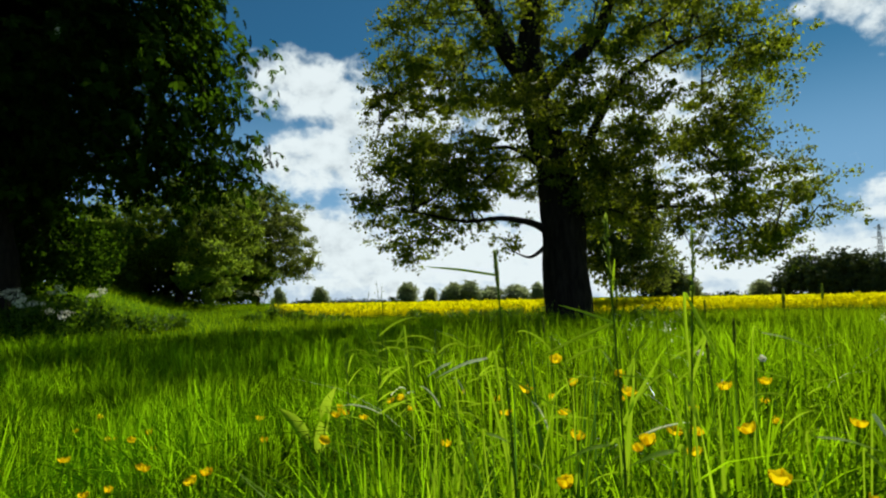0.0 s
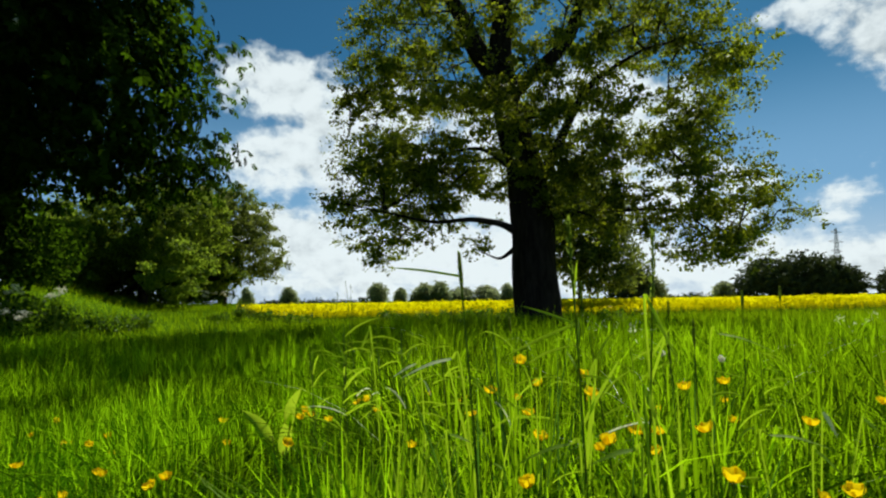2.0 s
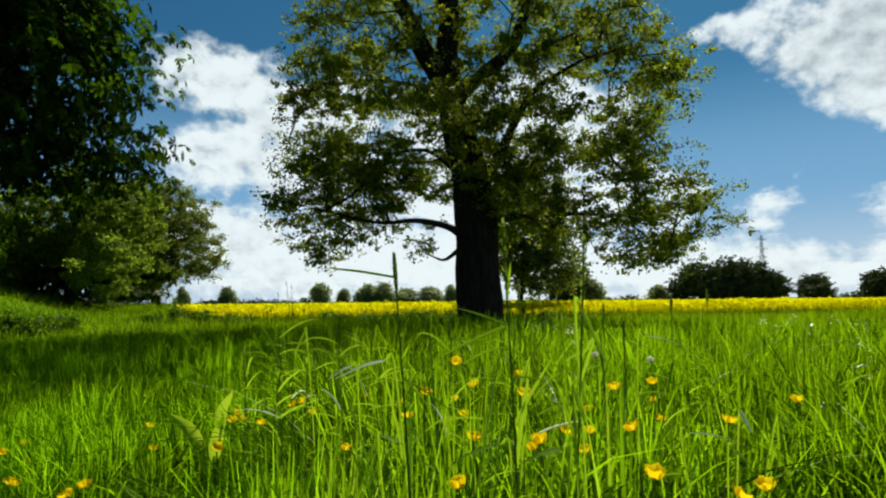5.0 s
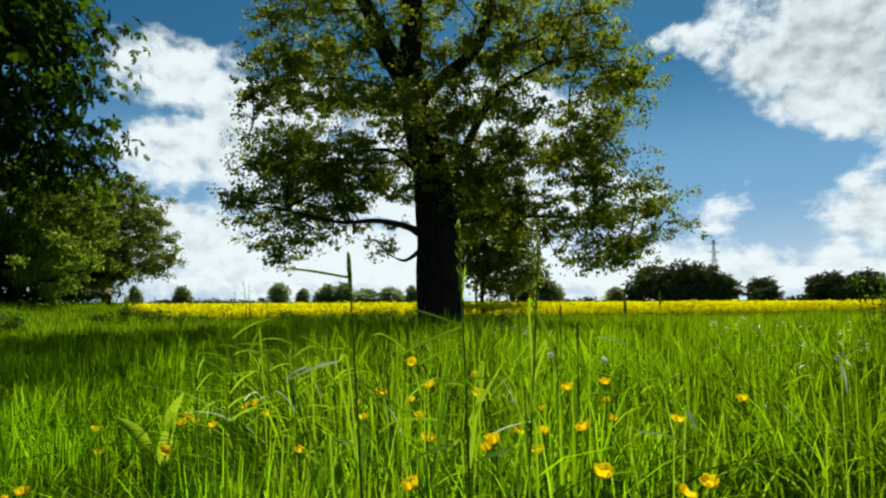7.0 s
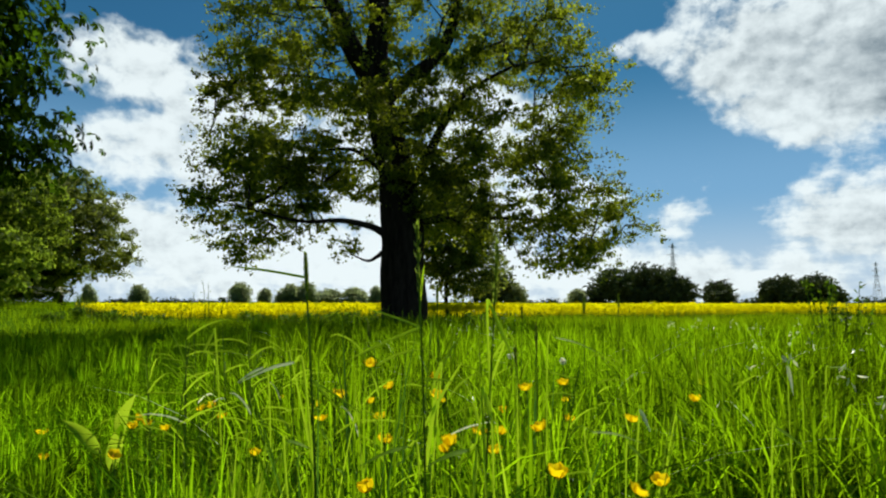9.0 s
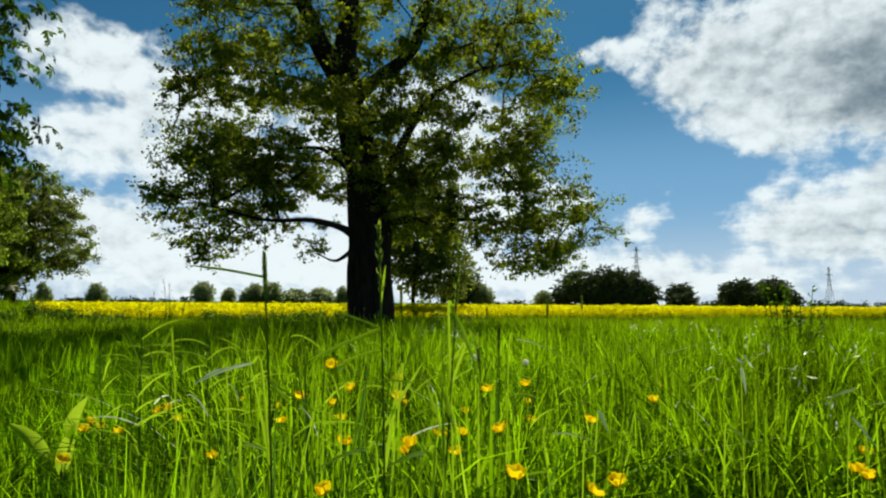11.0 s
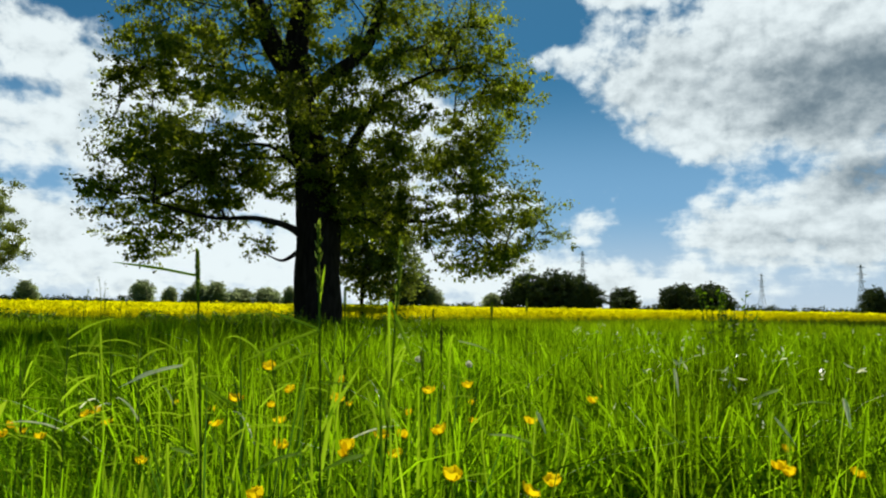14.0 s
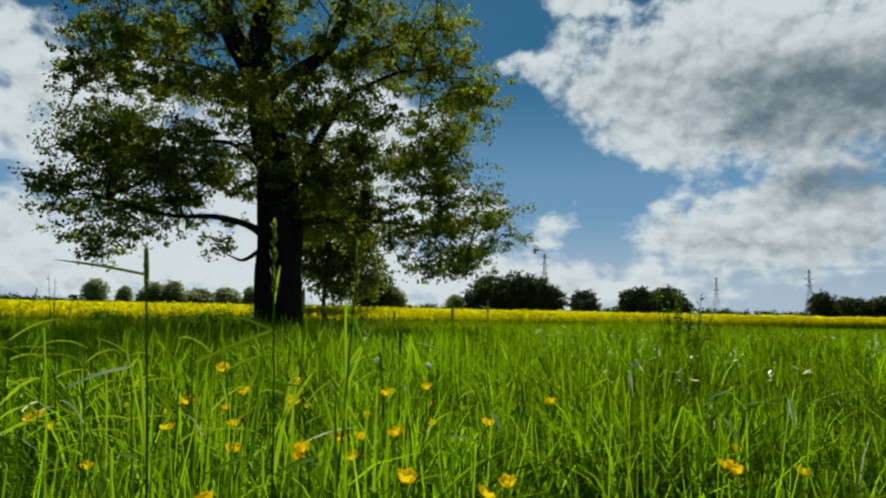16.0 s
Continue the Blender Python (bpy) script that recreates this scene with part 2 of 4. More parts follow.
def tubes(paths, sides=6):
    """Tapered tubes. paths: (points (n, 3), radii (n,)) each. Verts and quads of all."""
    vs, fs, base = [], [], 0
    ang = np.linspace(0, 2 * np.pi, sides, endpoint=False)
    for pts, rad in paths:
        pts, rad = np.asarray(pts, float), np.asarray(rad, float)
        tan = np.gradient(pts, axis=0)
        tan /= np.linalg.norm(tan, axis=1)[:, None] + 1e-9
        ref = np.array([0.31, 0.93, 0.2]) if abs(tan[0, 2]) > 0.5 else np.array([0.05, 0.1, 1.0])
        a = np.cross(tan, ref)
        a /= np.linalg.norm(a, axis=1)[:, None] + 1e-9
        b = np.cross(tan, a)
        ring = pts[:, None] + rad[:, None, None] * (np.cos(ang)[None, :, None] * a[:, None] + np.sin(ang)[None, :, None] * b[:, None])
        vs.append(ring.reshape(-1, 3))
        n = len(pts)
        i, j = np.meshgrid(np.arange(n - 1), np.arange(sides), indexing="ij")
        k = (j + 1) % sides
        fs.append((base + np.stack([i * sides + j, i * sides + k, (i + 1) * sides + k, (i + 1) * sides + j], -1)).reshape(-1, 4))
        base += n * sides
    return np.concatenate(vs), np.concatenate(fs)


def spline(points, n=12):
    """A smooth curve through a few points (Catmull-Rom)."""
    p = np.asarray(points, float)
    p = np.vstack([2 * p[0] - p[1], p, 2 * p[-1] - p[-2]])
    out = []
    for i in range(1, len(p) - 2):
        for u in np.linspace(0, 1, n, endpoint=False):
            out.append(0.5 * (2 * p[i] + (p[i + 1] - p[i - 1]) * u + (2 * p[i - 1] - 5 * p[i] + 4 * p[i + 1] - p[i + 2]) * u ** 2 + (3 * p[i] - p[i - 1] - 3 * p[i + 1] + p[i + 2]) * u ** 3))
    out.append(p[-2])
    return np.array(out)


def leaves(rng, at, size, droop=0.3, wide=0.55):
    """Small folded leaves at the points given: verts and quads."""
    n = len(at)
    d = rng.normal(size=(n, 3))
    d[:, 2] -= droop
    d /= np.linalg.norm(d, axis=1)[:, None]
    s = np.cross(d, rng.normal(size=(n, 3)))
    s /= np.linalg.norm(s, axis=1)[:, None] + 1e-9
    u = np.cross(d, s)
    L = (size * rng.uniform(0.6, 1.25, n))[:, None]
    W = L * wide * 0.62
    f = L * 0.12
    v = np.stack([at, at + d * L * 0.5 + s * W + u * f, at + d * L, at + d * L * 0.5 - s * W + u * f], 1)
    return v.reshape(-1, 3), np.arange(n * 4).reshape(-1, 4)


def blades(rng, x, y, h, w, bend, segs, facing=None, hang=0.0):
    """Grass blades: arcs that narrow to a tip."""
    n = len(x)
    z = ground_z(x, y)
    az = rng.uniform(0, 2 * np.pi, n)
    fa = az + np.pi / 2 + rng.normal(0, 0.5, n) if facing is None else facing
    s = np.linspace(0, 1, segs + 1)
    out = (bend * h)[:, None] * (0.12 * s + 0.88 * s ** 2.5)[None]
    up = h[:, None] * (s - 0.5 * np.clip(bend, 0, 1.6)[:, None] * s ** 3 * (0.55 + hang))
    px = x[:, None] + np.cos(az)[:, None] * out
    py = y[:, None] + np.sin(az)[:, None] * out
    pz = z[:, None] + up - 0.01
    half = 0.5 * w[:, None] * np.clip(1.05 - s, 0.03, 1)[None] ** 0.6
    ox, oy = np.cos(fa)[:, None] * half, np.sin(fa)[:, None] * half
    v = np.stack([np.stack([px - ox, py - oy, pz], -1), np.stack([px + ox, py + oy, pz], -1)], 2)
    b = np.arange(n)[:, None, None] * (2 * (segs + 1)) + (2 * np.arange(segs))[None, :, None]
    f = (b + np.array([0, 1, 3, 2])[None, None]).reshape(-1, 4)
    return v.reshape(-1, 3), f


def joined(pieces):
    vs, fs, base = [], [], 0
    for v, f in pieces:
        vs.append(v)
        fs.append(f + base)
        base += len(v)
    return np.concatenate(vs), np.concatenate(fs)


# ---- ground ----
def make_ground():
    r = np.concatenate([np.linspace(0.0, 12, 40), np.linspace(12.5, 60, 70), np.geomspace(63, 4500, 40)])
    a = np.linspace(0, 2 * np.pi, 180, endpoint=False)
    R, A = np.meshgrid(r, a, indexing="ij")
    x, y = R * np.sin(A), R * np.cos(A)
    z = ground_z(x, y)
    n = len(a)
    i, j = np.meshgrid(np.arange(len(r) - 1), np.arange(n), indexing="ij")
    k = (j + 1) % n
    f = np.stack([i * n + j, (i + 1) * n + j, (i + 1) * n + k, i * n + k], -1).reshape(-1, 4)
    ob = raw("ground", np.stack([x, y, z], -1), f, SOIL, smooth=True)
    tagged(ob, "gently dipping meadow ground under long green grass", "ground", kind="structure")


make_ground()


def ring(rng, n, r0, r1, a0, a1):
    """Points spread evenly over a part of a ring about the tripod."""
    r = np.sqrt(rng.uniform(r0 * r0, r1 * r1, n))
    a = np.radians(rng.uniform(a0, a1, n))
    return r * np.sin(a), r * np.cos(a)


def in_field(x, y, pad=0.0):
    return (y > FIELD_Y + pad + 0.02 * x) & (x > -0.285 * y + pad)


FIELD_Y = 23.0


def make_grass():
    rng = np.random.default_rng(11)
    bands = (
        ("meadow_grass", 8000, 0.45, 1.5, -180, 180, 0.22, 0.0048, 4, GRASS),
        ("meadow_grass", 12000, 0.55, 1.9, -6, 72, 0.285, 0.0092, 6, GRASS),
        ("meadow_grass", 4600, 0.60, 1.2, -45, -4, 0.33, 0.0064, 5, FINE_SHADE_GRASS),
        ("meadow_grass", 7000, 1.15, 1.9, -45, -4, 0.255, 0.0068, 5, FINE_SHADE_GRASS),
        ("meadow_grass", 34000, 1.7, 4.5, -4, 70, 0.305, 0.0094, 4, GRASS),
        ("meadow_grass", 26000, 1.7, 4.5, -44, -2, 0.28, 0.0072, 3, FINE_SHADE_GRASS),
        ("meadow_grass", 42000, 4.3, 11.0, -2, 68, 0.34, 0.0140, 3, GRASS),
        ("meadow_grass", 34000, 4.3, 11.0, -44, 0, 0.33, 0.0110, 2, FINE_SHADE_GRASS),
        ("meadow_grass", 90000, 10.5, 30.0, -44, 68, 0.29, 0.014, 1, GRASS_FAR),
        ("meadow_grass", 24000, 30.0, 75.0, -46, -12, 0.30, 0.035, 1, GRASS_FAR),
        ("meadow_grass", 42000, 1.3, 12.0, 66, 318, 0.31, 0.022, 1, GRASS_FAR),
    )
    # the second band scatters blades whose pale colour stands in for sun glints
    nearest = (("meadow_grass", 1300, 0.62, 1.2, -30, 2, 0.29, 0.0080, 5, FLAG), ("meadow_grass", 240, 0.85, 5.0, 0, 68, 0.30, 0.0060, 6, PALE_GLINT))
    for name, n, r0, r1, a0, a1, h0, w0, segs, mat in bands + nearest:
        x, y = ring(rng, n, r0, r1, a0, a1)
        # tufts: pull the feet together round loose middles
        cell = 0.11 if r1 < 5 else 0.3
        gx, gy = np.round(x / cell + 0.35 * np.sin(y * 9)) * cell, np.round(y / cell + 0.35 * np.sin(x * 11)) * cell
        pull = 0.75 * rng.uniform(0, 1, n)
        x, y = x + (gx - x) * pull, y + (gy - y) * pull
        keep = ~in_field(x, y, 0.6) & (np.hypot(x, y) > 0.28)
        x, y = x[keep], y[keep]
        n = len(x)
        tall = 1 + 0.42 * waves(x, y, 0.6, 21) + 0.26 * waves(x, y, 3.0, 22)
        tall = np.clip(tall, 0.74, 1.5)
        # shorter sward to the side where the chestnut stands
        tall = tall * (1 - 0.25 * ramp(-np.degrees(np.arctan2(x, y)), -4, 14))
        # kept short so that the oak's foot and the dock show from the camera
        tall = tall * (1 - 0.45 * np.exp(-((x - 2.4) / 2.2) ** 2 - ((y - 14.6) / 1.6) ** 2))
        tall = tall * (1 - 0.12 * np.exp(-((x + 0.30) / 0.16) ** 2 - ((y - 1.35) / 0.42) ** 2))
        h = h0 * tall * (0.35 + 0.85 * rng.beta(2.2, 1.6, n))
        w = w0 * rng.uniform(0.45, 1.5, n)
        bend = np.where(rng.uniform(size=n) < 0.20, rng.uniform(0.5, 1.5, n), np.abs(rng.normal(0.20, 0.24, n)))
        if mat == PALE_GLINT:
            bend = rng.uniform(0.8, 1.6, n)
        h = h * (1 + 0.22 * np.clip(bend, 0, 1.5))
        ob = raw(name, *blades(rng, x, y, h, w, bend, segs), mat)
        tagged(ob, "grass blades with a painted pale glint bent over among the meadow grass" if mat == PALE_GLINT else "long bright green meadow grass lit from behind", "grass", kind="stuff")


make_grass()


def make_culms():
    """Thin flowering stems, darker than the blades."""
    rng = np.random.default_rng(13)
    x, y = ring(rng, 420, 0.75, 5.5, -6, 85)
    n = len(x)
    h = rng.uniform(0.36, 0.56, n) * (1 + 0.1 * waves(x, y, 0.6, 23))
    ob = raw("flowering_stems", *blades(rng, x, y, h, rng.uniform(0.0022, 0.0042, n), np.abs(rng.normal(0.10, 0.12, n)), 4), STALK)
    tagged(ob, "thin dark flowering stems standing among the grass", "grass", kind="stuff")


make_culms()


def make_panicles():
    """Pale flowering tips scattered over the sward."""
    rng = np.random.default_rng(17)
    x, y = ring(rng, 240, 1.8, 8.0, 14, 70)
    keep = waves(x, y, 1.6, 19) > 0.15
    x, y = x[keep], y[keep]
    z = ground_z(x, y) + rng.uniform(0.34, 0.46, len(x)) * (1 - 0.2 * ramp(-np.degrees(np.arctan2(x, y)), -4, 14))
    c = np.repeat(np.stack([x, y, z], -1), 5, axis=0) + rng.normal(0, 1, (len(x) * 5, 3)) * np.array([0.010, 0.010, 0.025])
    ob = raw("grass_panicles", *leaves(rng, c, 0.030, 0.6, 0.22), PALE_GLINT)
    tagged(ob, "pale flowering tips of meadow grass above the blades", "grass", kind="stuff")


make_panicles()


# ---- trees ----
def skeleton_tree(rng, starts, centres, step=0.45, r_tip=0.008, power=2.3, r_max=0.2):
    """Twigs that reach from given limbs to the middles of leaf clusters. Returns their paths with radii."""
    nodes = [np.asarray(p, float) for p in starts]
    parent = [-1] * len(nodes)
    pos = np.array(nodes)
    root = pos.mean(0)
    order = np.argsort([np.min(np.linalg.norm(pos - c, axis=1)) for c in centres])
    ends = []
    for o in order:
        c = centres[o]
        d = np.linalg.norm(pos - c, axis=1)
        i = int(np.argmin(d))
        m = max(1, int(d[i] / step))
        here = i
        side = rng.normal(0, 0.10 * d[i], 3)
        new_pos = []
        for k in range(1, m + 1):
            u = k / m
            p = pos[i] * (1 - u) + c * u + side * np.sin(np.pi * u) + np.array([0, 0, -0.10 * d[i] * np.sin(np.pi * u) * 0.5])
            parent.append(here)
            here = len(parent) - 1
            new_pos.append(p)
        pos = np.vstack([pos, new_pos])
        ends.append(here)
    count = np.zeros(len(parent))
    for e in ends:
        i = e
        while i >= 0:
            count[i] += 1
            i = parent[i]
    rad = np.minimum(r_tip * np.maximum(count, 1) ** (1 / power), r_max)
    kids = {}
    for i, p in enumerate(parent):
        if p >= 0:
            kids.setdefault(p, []).append(i)
    paths = []
    n0 = len(starts)
    for i in range(n0, len(parent)):
        p = parent[i]
        if p < n0 or max(kids[p], key=lambda q: count[q]) != i:
            path = [p, i]
            while path[-1] in kids:
                path.append(max(kids[path[-1]], key=lambda q: count[q]))
            rr = rad[path].copy()
            rr[0] = rr[1]
            rr[-1] = r_tip * 0.4
            paths.append((pos[path], rr))
    return paths


def cluster_leaves(rng, centres, per, spread, size, droop, wide, flat=0.7, subs=6, tight=0.38):
    """Leaves in tight sprays about each twig end."""
    mid = np.repeat(centres, subs, axis=0)
    mid = mid + rng.normal(size=mid.shape) * spread * np.array([1, 1, flat])
    at = np.repeat(mid, max(1, per // subs), axis=0)
    r = np.repeat(rng.uniform(0.5, 1.4, len(mid)), max(1, per // subs))
    off = rng.normal(size=(len(at), 3)) * spread * tight * np.array([1, 1, flat])
    return leaves(rng, at + off * r[:, None], size, droop, wide)


def spread_points(rng, n, inside, lo, hi, gap):
    """Points inside a shape, kept a gap apart."""
    out = np.empty((0, 3))
    tries = 0
    while len(out) < n and tries < n * 60:
        tries += 1
        p = rng.uniform(lo, hi)
        if inside(p) and (len(out) == 0 or np.min(np.linalg.norm(out - p, axis=1)) > gap):
            out = np.vstack([out, p])
    return out


def scatter(rng, n, lobes, lo, hi, gap, hollow=0.0, accept=None):
    """Points inside a union of ellipsoids (middle, radii), kept a gap apart."""
    lo, hi = np.asarray(lo, float), np.asarray(hi, float)
    p = rng.uniform(lo, hi, (n * 60, 3))
    q = np.min([(((p - np.array(c)) / np.array(r)) ** 2).sum(1) for c, r in lobes], axis=0)
    keep = (q <= 1.0) & (q >= hollow)
    if accept is not None:
        keep &= accept(p)
    out = np.full((n, 3), 1e9)
    k = 0
    for c in p[keep]:
        if k == n:
            break
        if k == 0 or ((out[:k] - c) ** 2).sum(1).min() > gap * gap:
            out[k] = c
            k += 1
    return out[:k]


def ellipsoids(parts):
    """A shape out of ellipsoids: (middle, radii) each; hollow by the share given."""
    def inside(p, hollow=0.0):
        best = min(sum(((p[i] - c[i]) / r[i]) ** 2 for i in range(3)) for c, r in parts)
        return hollow <= best <= 1.0
    return inside


OAK_AT = (3.14, 15.2)


def make_oak():
    rng = np.random.default_rng(3)
    gz = float(ground_z(*OAK_AT))
    oak = thing("oak_tree", "old spreading oak with dark trunk and sparse yellow-green spring leaves", "tree", (*OAK_AT, gz))
    # across: u to the camera's right, v away, w up from the foot
    c, s = math.cos(radians(11.7)), math.sin(radians(11.7))

    def at(u, v, w):
        return np.array([u * c + v * s, -u * s + v * c, w])

    def bole(points, radii, name, sides=14, lump=0.05):
        p = spline([at(*q) for q in points], 8)
        t = np.linspace(0, 1, len(p))
        r = np.interp(t, np.linspace(0, 1, len(radii)), radii)
        v, f = tubes([(p, r)], sides)
        v = v + lump * np.stack([np.sin(v[:, 2] * 3.1 + v[:, 1] * 5), np.sin(v[:, 0] * 6 + v[:, 2] * 2.3), 0 * v[:, 0]], -1)
        raw(name, v, f, BARK, oak, smooth=True)
        return p

    trunk = bole([(0.02, 0, -0.15), (0, 0, 0.35), (-0.02, 0, 1.2), (-0.05, 0, 2.4), (-0.15, 0, 3.8), (-0.45, 0.05, 5.2), (-0.72, 0, 6.5), (-0.72, 0, 8.4), (-0.7, 0.2, 10.6), (-0.8, 0.3, 12.6)], [0.72, 0.60, 0.57, 0.56, 0.50, 0.42, 0.34, 0.27, 0.18, 0.06], "trunk", 20, 0.03)
    limbs = [trunk]
    for pts, rad in (
        ([(-0.3, 0, 2.45), (-0.8, -0.3, 2.75), (-1.6, -0.6, 2.88), (-2.4, -0.9, 2.8), (-3.2, -1.1, 2.95), (-4.2, -1.2, 3.2)], [0.14, 0.085, 0.062, 0.042, 0.026, 0.012]),
        ([(-0.4, 0, 2.3), (-0.75, 0.1, 2.02), (-1.0, 0.2, 1.94), (-1.35, 0.3, 2.1)], [0.075, 0.05, 0.033, 0.012]),
        ([(-0.7, 0, 6.1), (-1.05, -0.1, 6.9), (-1.5, -0.2, 7.7), (-2.0, -0.2, 8.8), (-2.8, -0.2, 10.0)], [0.30, 0.27, 0.25, 0.18, 0.06]),
        ([(-0.9, 0, 6.3), (-2.0, 0.7, 6.9), (-3.1, 0.9, 7.1), (-4.0, 1.0, 7.0)], [0.06, 0.045, 0.03, 0.012]),
        ([(-0.6, 0, 6.1), (0.1, -0.2, 6.7), (0.7, -0.2, 7.2), (1.15, -0.2, 7.9), (1.5, 0, 9.2), (2.0, 0.2, 10.6)], [0.20, 0.18, 0.17, 0.15, 0.10, 0.04]),
        ([(-0.05, 0, 3.5), (0.55, -0.2, 4.6), (1.0, -0.3, 5.5), (1.6, -0.4, 6.3), (2.8, -0.4, 7.0)], [0.15, 0.125, 0.10, 0.07, 0.03]),
        ([(0.0, 0, 2.9), (1.2, 0.6, 3.1), (2.6, 1.0, 3.2), (4.0, 1.0, 3.1), (5.2, 0.9, 2.7)], [0.12, 0.07, 0.05, 0.03, 0.015]),
        ([(-0.1, 0, 3.2), (0.2, 1.6, 4.2), (0.6, 3.2, 5.0), (0.4, 4.6, 5.2)], [0.20, 0.14, 0.09, 0.03]),
        ([(-0.3, 0, 4.0), (-1.4, 0.8, 5.0), (-2.6, 1.4, 5.1), (-3.6, 1.7, 5.4)], [0.07, 0.05, 0.035, 0.012]),
    ):
        limbs.append(bole(pts, rad, "limb", 10, 0.02))
    starts = np.concatenate([trunk[34:]] + limbs[1:])
    upper = [(at(-0.1, 0, 8.3), (4.4, 4.2, 4.9)), (at(-3.1, 0, 5.7), (2.1, 2.6, 2.3)), (at(2.9, 0, 6.2), (2.4, 2.9, 2.3)), (at(0.45, -1.5, 5.1), (0.95, 0.8, 1.7))]
    lower = [(at(-3.5, -0.3, 3.75), (1.75, 2.0, 1.2)), (at(-4.1, 0, 2.85), (0.95, 1.1, 0.7)), (at(2.7, 0, 3.8), (2.7, 2.0, 1.2)), (at(4.4, -0.3, 2.9), (1.4, 1.2, 1.25)), (at(5.5, -0.3, 3.2), (0.75, 0.8, 0.65)), (at(1.6, 0.8, 3.1), (1.5, 1.4, 0.6))]

    def gaps(p):
        """Uneven holes a metre or so across, and an open side towards the fork."""
        u, v, w = p @ at(1, 0, 0), p @ at(0, 1, 0), p[:, 2]
        thin = waves(u + 0.4 * w, w - 0.3 * v, 1.25, 31) + 0.4 * waves(w, u - v, 1.0, 32)
        fork = (u > -1.9) & (u < 1.3) & (v < 0.2) & (w > 6.6) & (rng.uniform(size=len(p)) < 0.72)
        pale = (u > -3.2) & (u < -0.8) & (w < 3.3) & (rng.uniform(size=len(p)) < 0.35)
        return (thin > np.where(np.abs(u + 0.1) > 3.4, -0.75, np.where(w > 6.0, -0.15, -0.30))) & ~fork & ~pale

    lo, hi = (-7.5, -6, 1.4), (7.5, 6, 13.2)
    centres = np.vstack([scatter(rng, 235, upper, lo, (7.5, 6, 9.9), 0.58, 0.15, gaps), scatter(rng, 112, lower, lo, hi, 0.52, 0.0, gaps)])
    # crown top out of view, added and thinned for the shade it casts leftwards
    top = scatter(rng, 190, [(at(-0.1, 0, 9.2), (4.3, 4.2, 4.1))], (-5, -5, 9.6), (5, 5, 13.2), 0.60)
    fine = np.vstack([scatter(rng, 95, upper, lo, (7.5, 6, 9.9), 0.55, 0.55, gaps), scatter(rng, 85, lower, lo, hi, 0.45, 0.55, gaps)])
    fringe = [(at(-2.1, -0.3, 2.65), (1.4, 0.8, 0.5)), (at(3.2, 0, 2.5), (1.6, 0.9, 0.5)), (at(-1.35, 0.2, 2.35), (0.55, 0.4, 0.3)), (at(-2.6, -0.4, 3.3), (1.4, 0.8, 0.4)), (at(4.7, -0.3, 2.1), (0.75, 0.6, 0.5)), (at(6.0, -0.3, 3.0), (0.5, 0.5, 0.5)), (at(-3.9, 0, 2.1), (0.9, 0.6, 0.35)), (at(-5.0, 0, 4.6), (0.35, 0.8, 1.9)), (at(-4.6, 0.2, 7.4), (0.5, 0.8, 1.6))]
    outer = scatter(rng, 150, fringe, (-7.5, -6, 1.3), (7.5, 6, 13.2), 0.36)
    twigs = skeleton_tree(rng, starts, np.vstack([centres, top, fine, outer]), r_tip=0.011)
    raw("branchwork", *tubes(twigs, 5), TWIG, oak, smooth=True)
    crown = joined([cluster_leaves(rng, top[::2], 300, 0.34, 0.090, 0.4, 0.62, 0.55, 10, 0.36), cluster_leaves(rng, fine, 200, 0.34, 0.080, 0.5, 0.6, 0.65, 8, 0.40), cluster_leaves(rng, centres, 430, 0.27, 0.084, 0.4, 0.62, 0.52, 10, 0.36), cluster_leaves(rng, outer, 150, 0.22, 0.085, 0.7, 0.62, 0.8, 5, 0.36)])
    raw("crown", *crown, OAK_LEAF, oak, "yellow-green spring leaves in uneven sprays")


make_oak()


def make_broad_tree(name, label, xy, rng_seed, lobes, n, gap, per, spread, size, mat, trunk_r, trunk_h, hollow=0.25, lo=0.8, wide=0.6, category="tree"):
    """A tree or bush: lobes are (middle, radii) about the foot."""
    rng = np.random.default_rng(rng_seed)
    tree = thing(name, label, category, (*xy, float(ground_z(*xy))))
    shape = ellipsoids(lobes)
    los = np.min([np.array(c) - np.array(r) for c, r in lobes], 0)
    his = np.max([np.array(c) + np.array(r) for c, r in lobes], 0)
    los[2] = max(los[2], lo)
    top = his[2]
    pts = spline([(0, 0, -0.2), (0.03, 0.02, trunk_h * 0.5), (-0.05, 0.05, trunk_h), (0.1, 0, top * 0.6), (0, 0.1, top * 0.85)], 7)
    v, f = tubes([(pts, np.linspace(trunk_r, trunk_r * 0.15, len(pts)))], 12)
    raw("trunk", v, f, BARK, tree, smooth=True)
    centres = spread_points(rng, n, lambda p: shape(p, hollow), los, his, gap)
    twigs = skeleton_tree(rng, pts[7:], centres, step=gap * 0.9, r_tip=0.010, r_max=trunk_r * 0.45)
    raw("branchwork", *tubes(twigs, 5), TWIG, tree, smooth=True)
    raw("crown", *cluster_leaves(rng, centres, per, spread, size, 0.4, wide), mat, tree)
    return tree


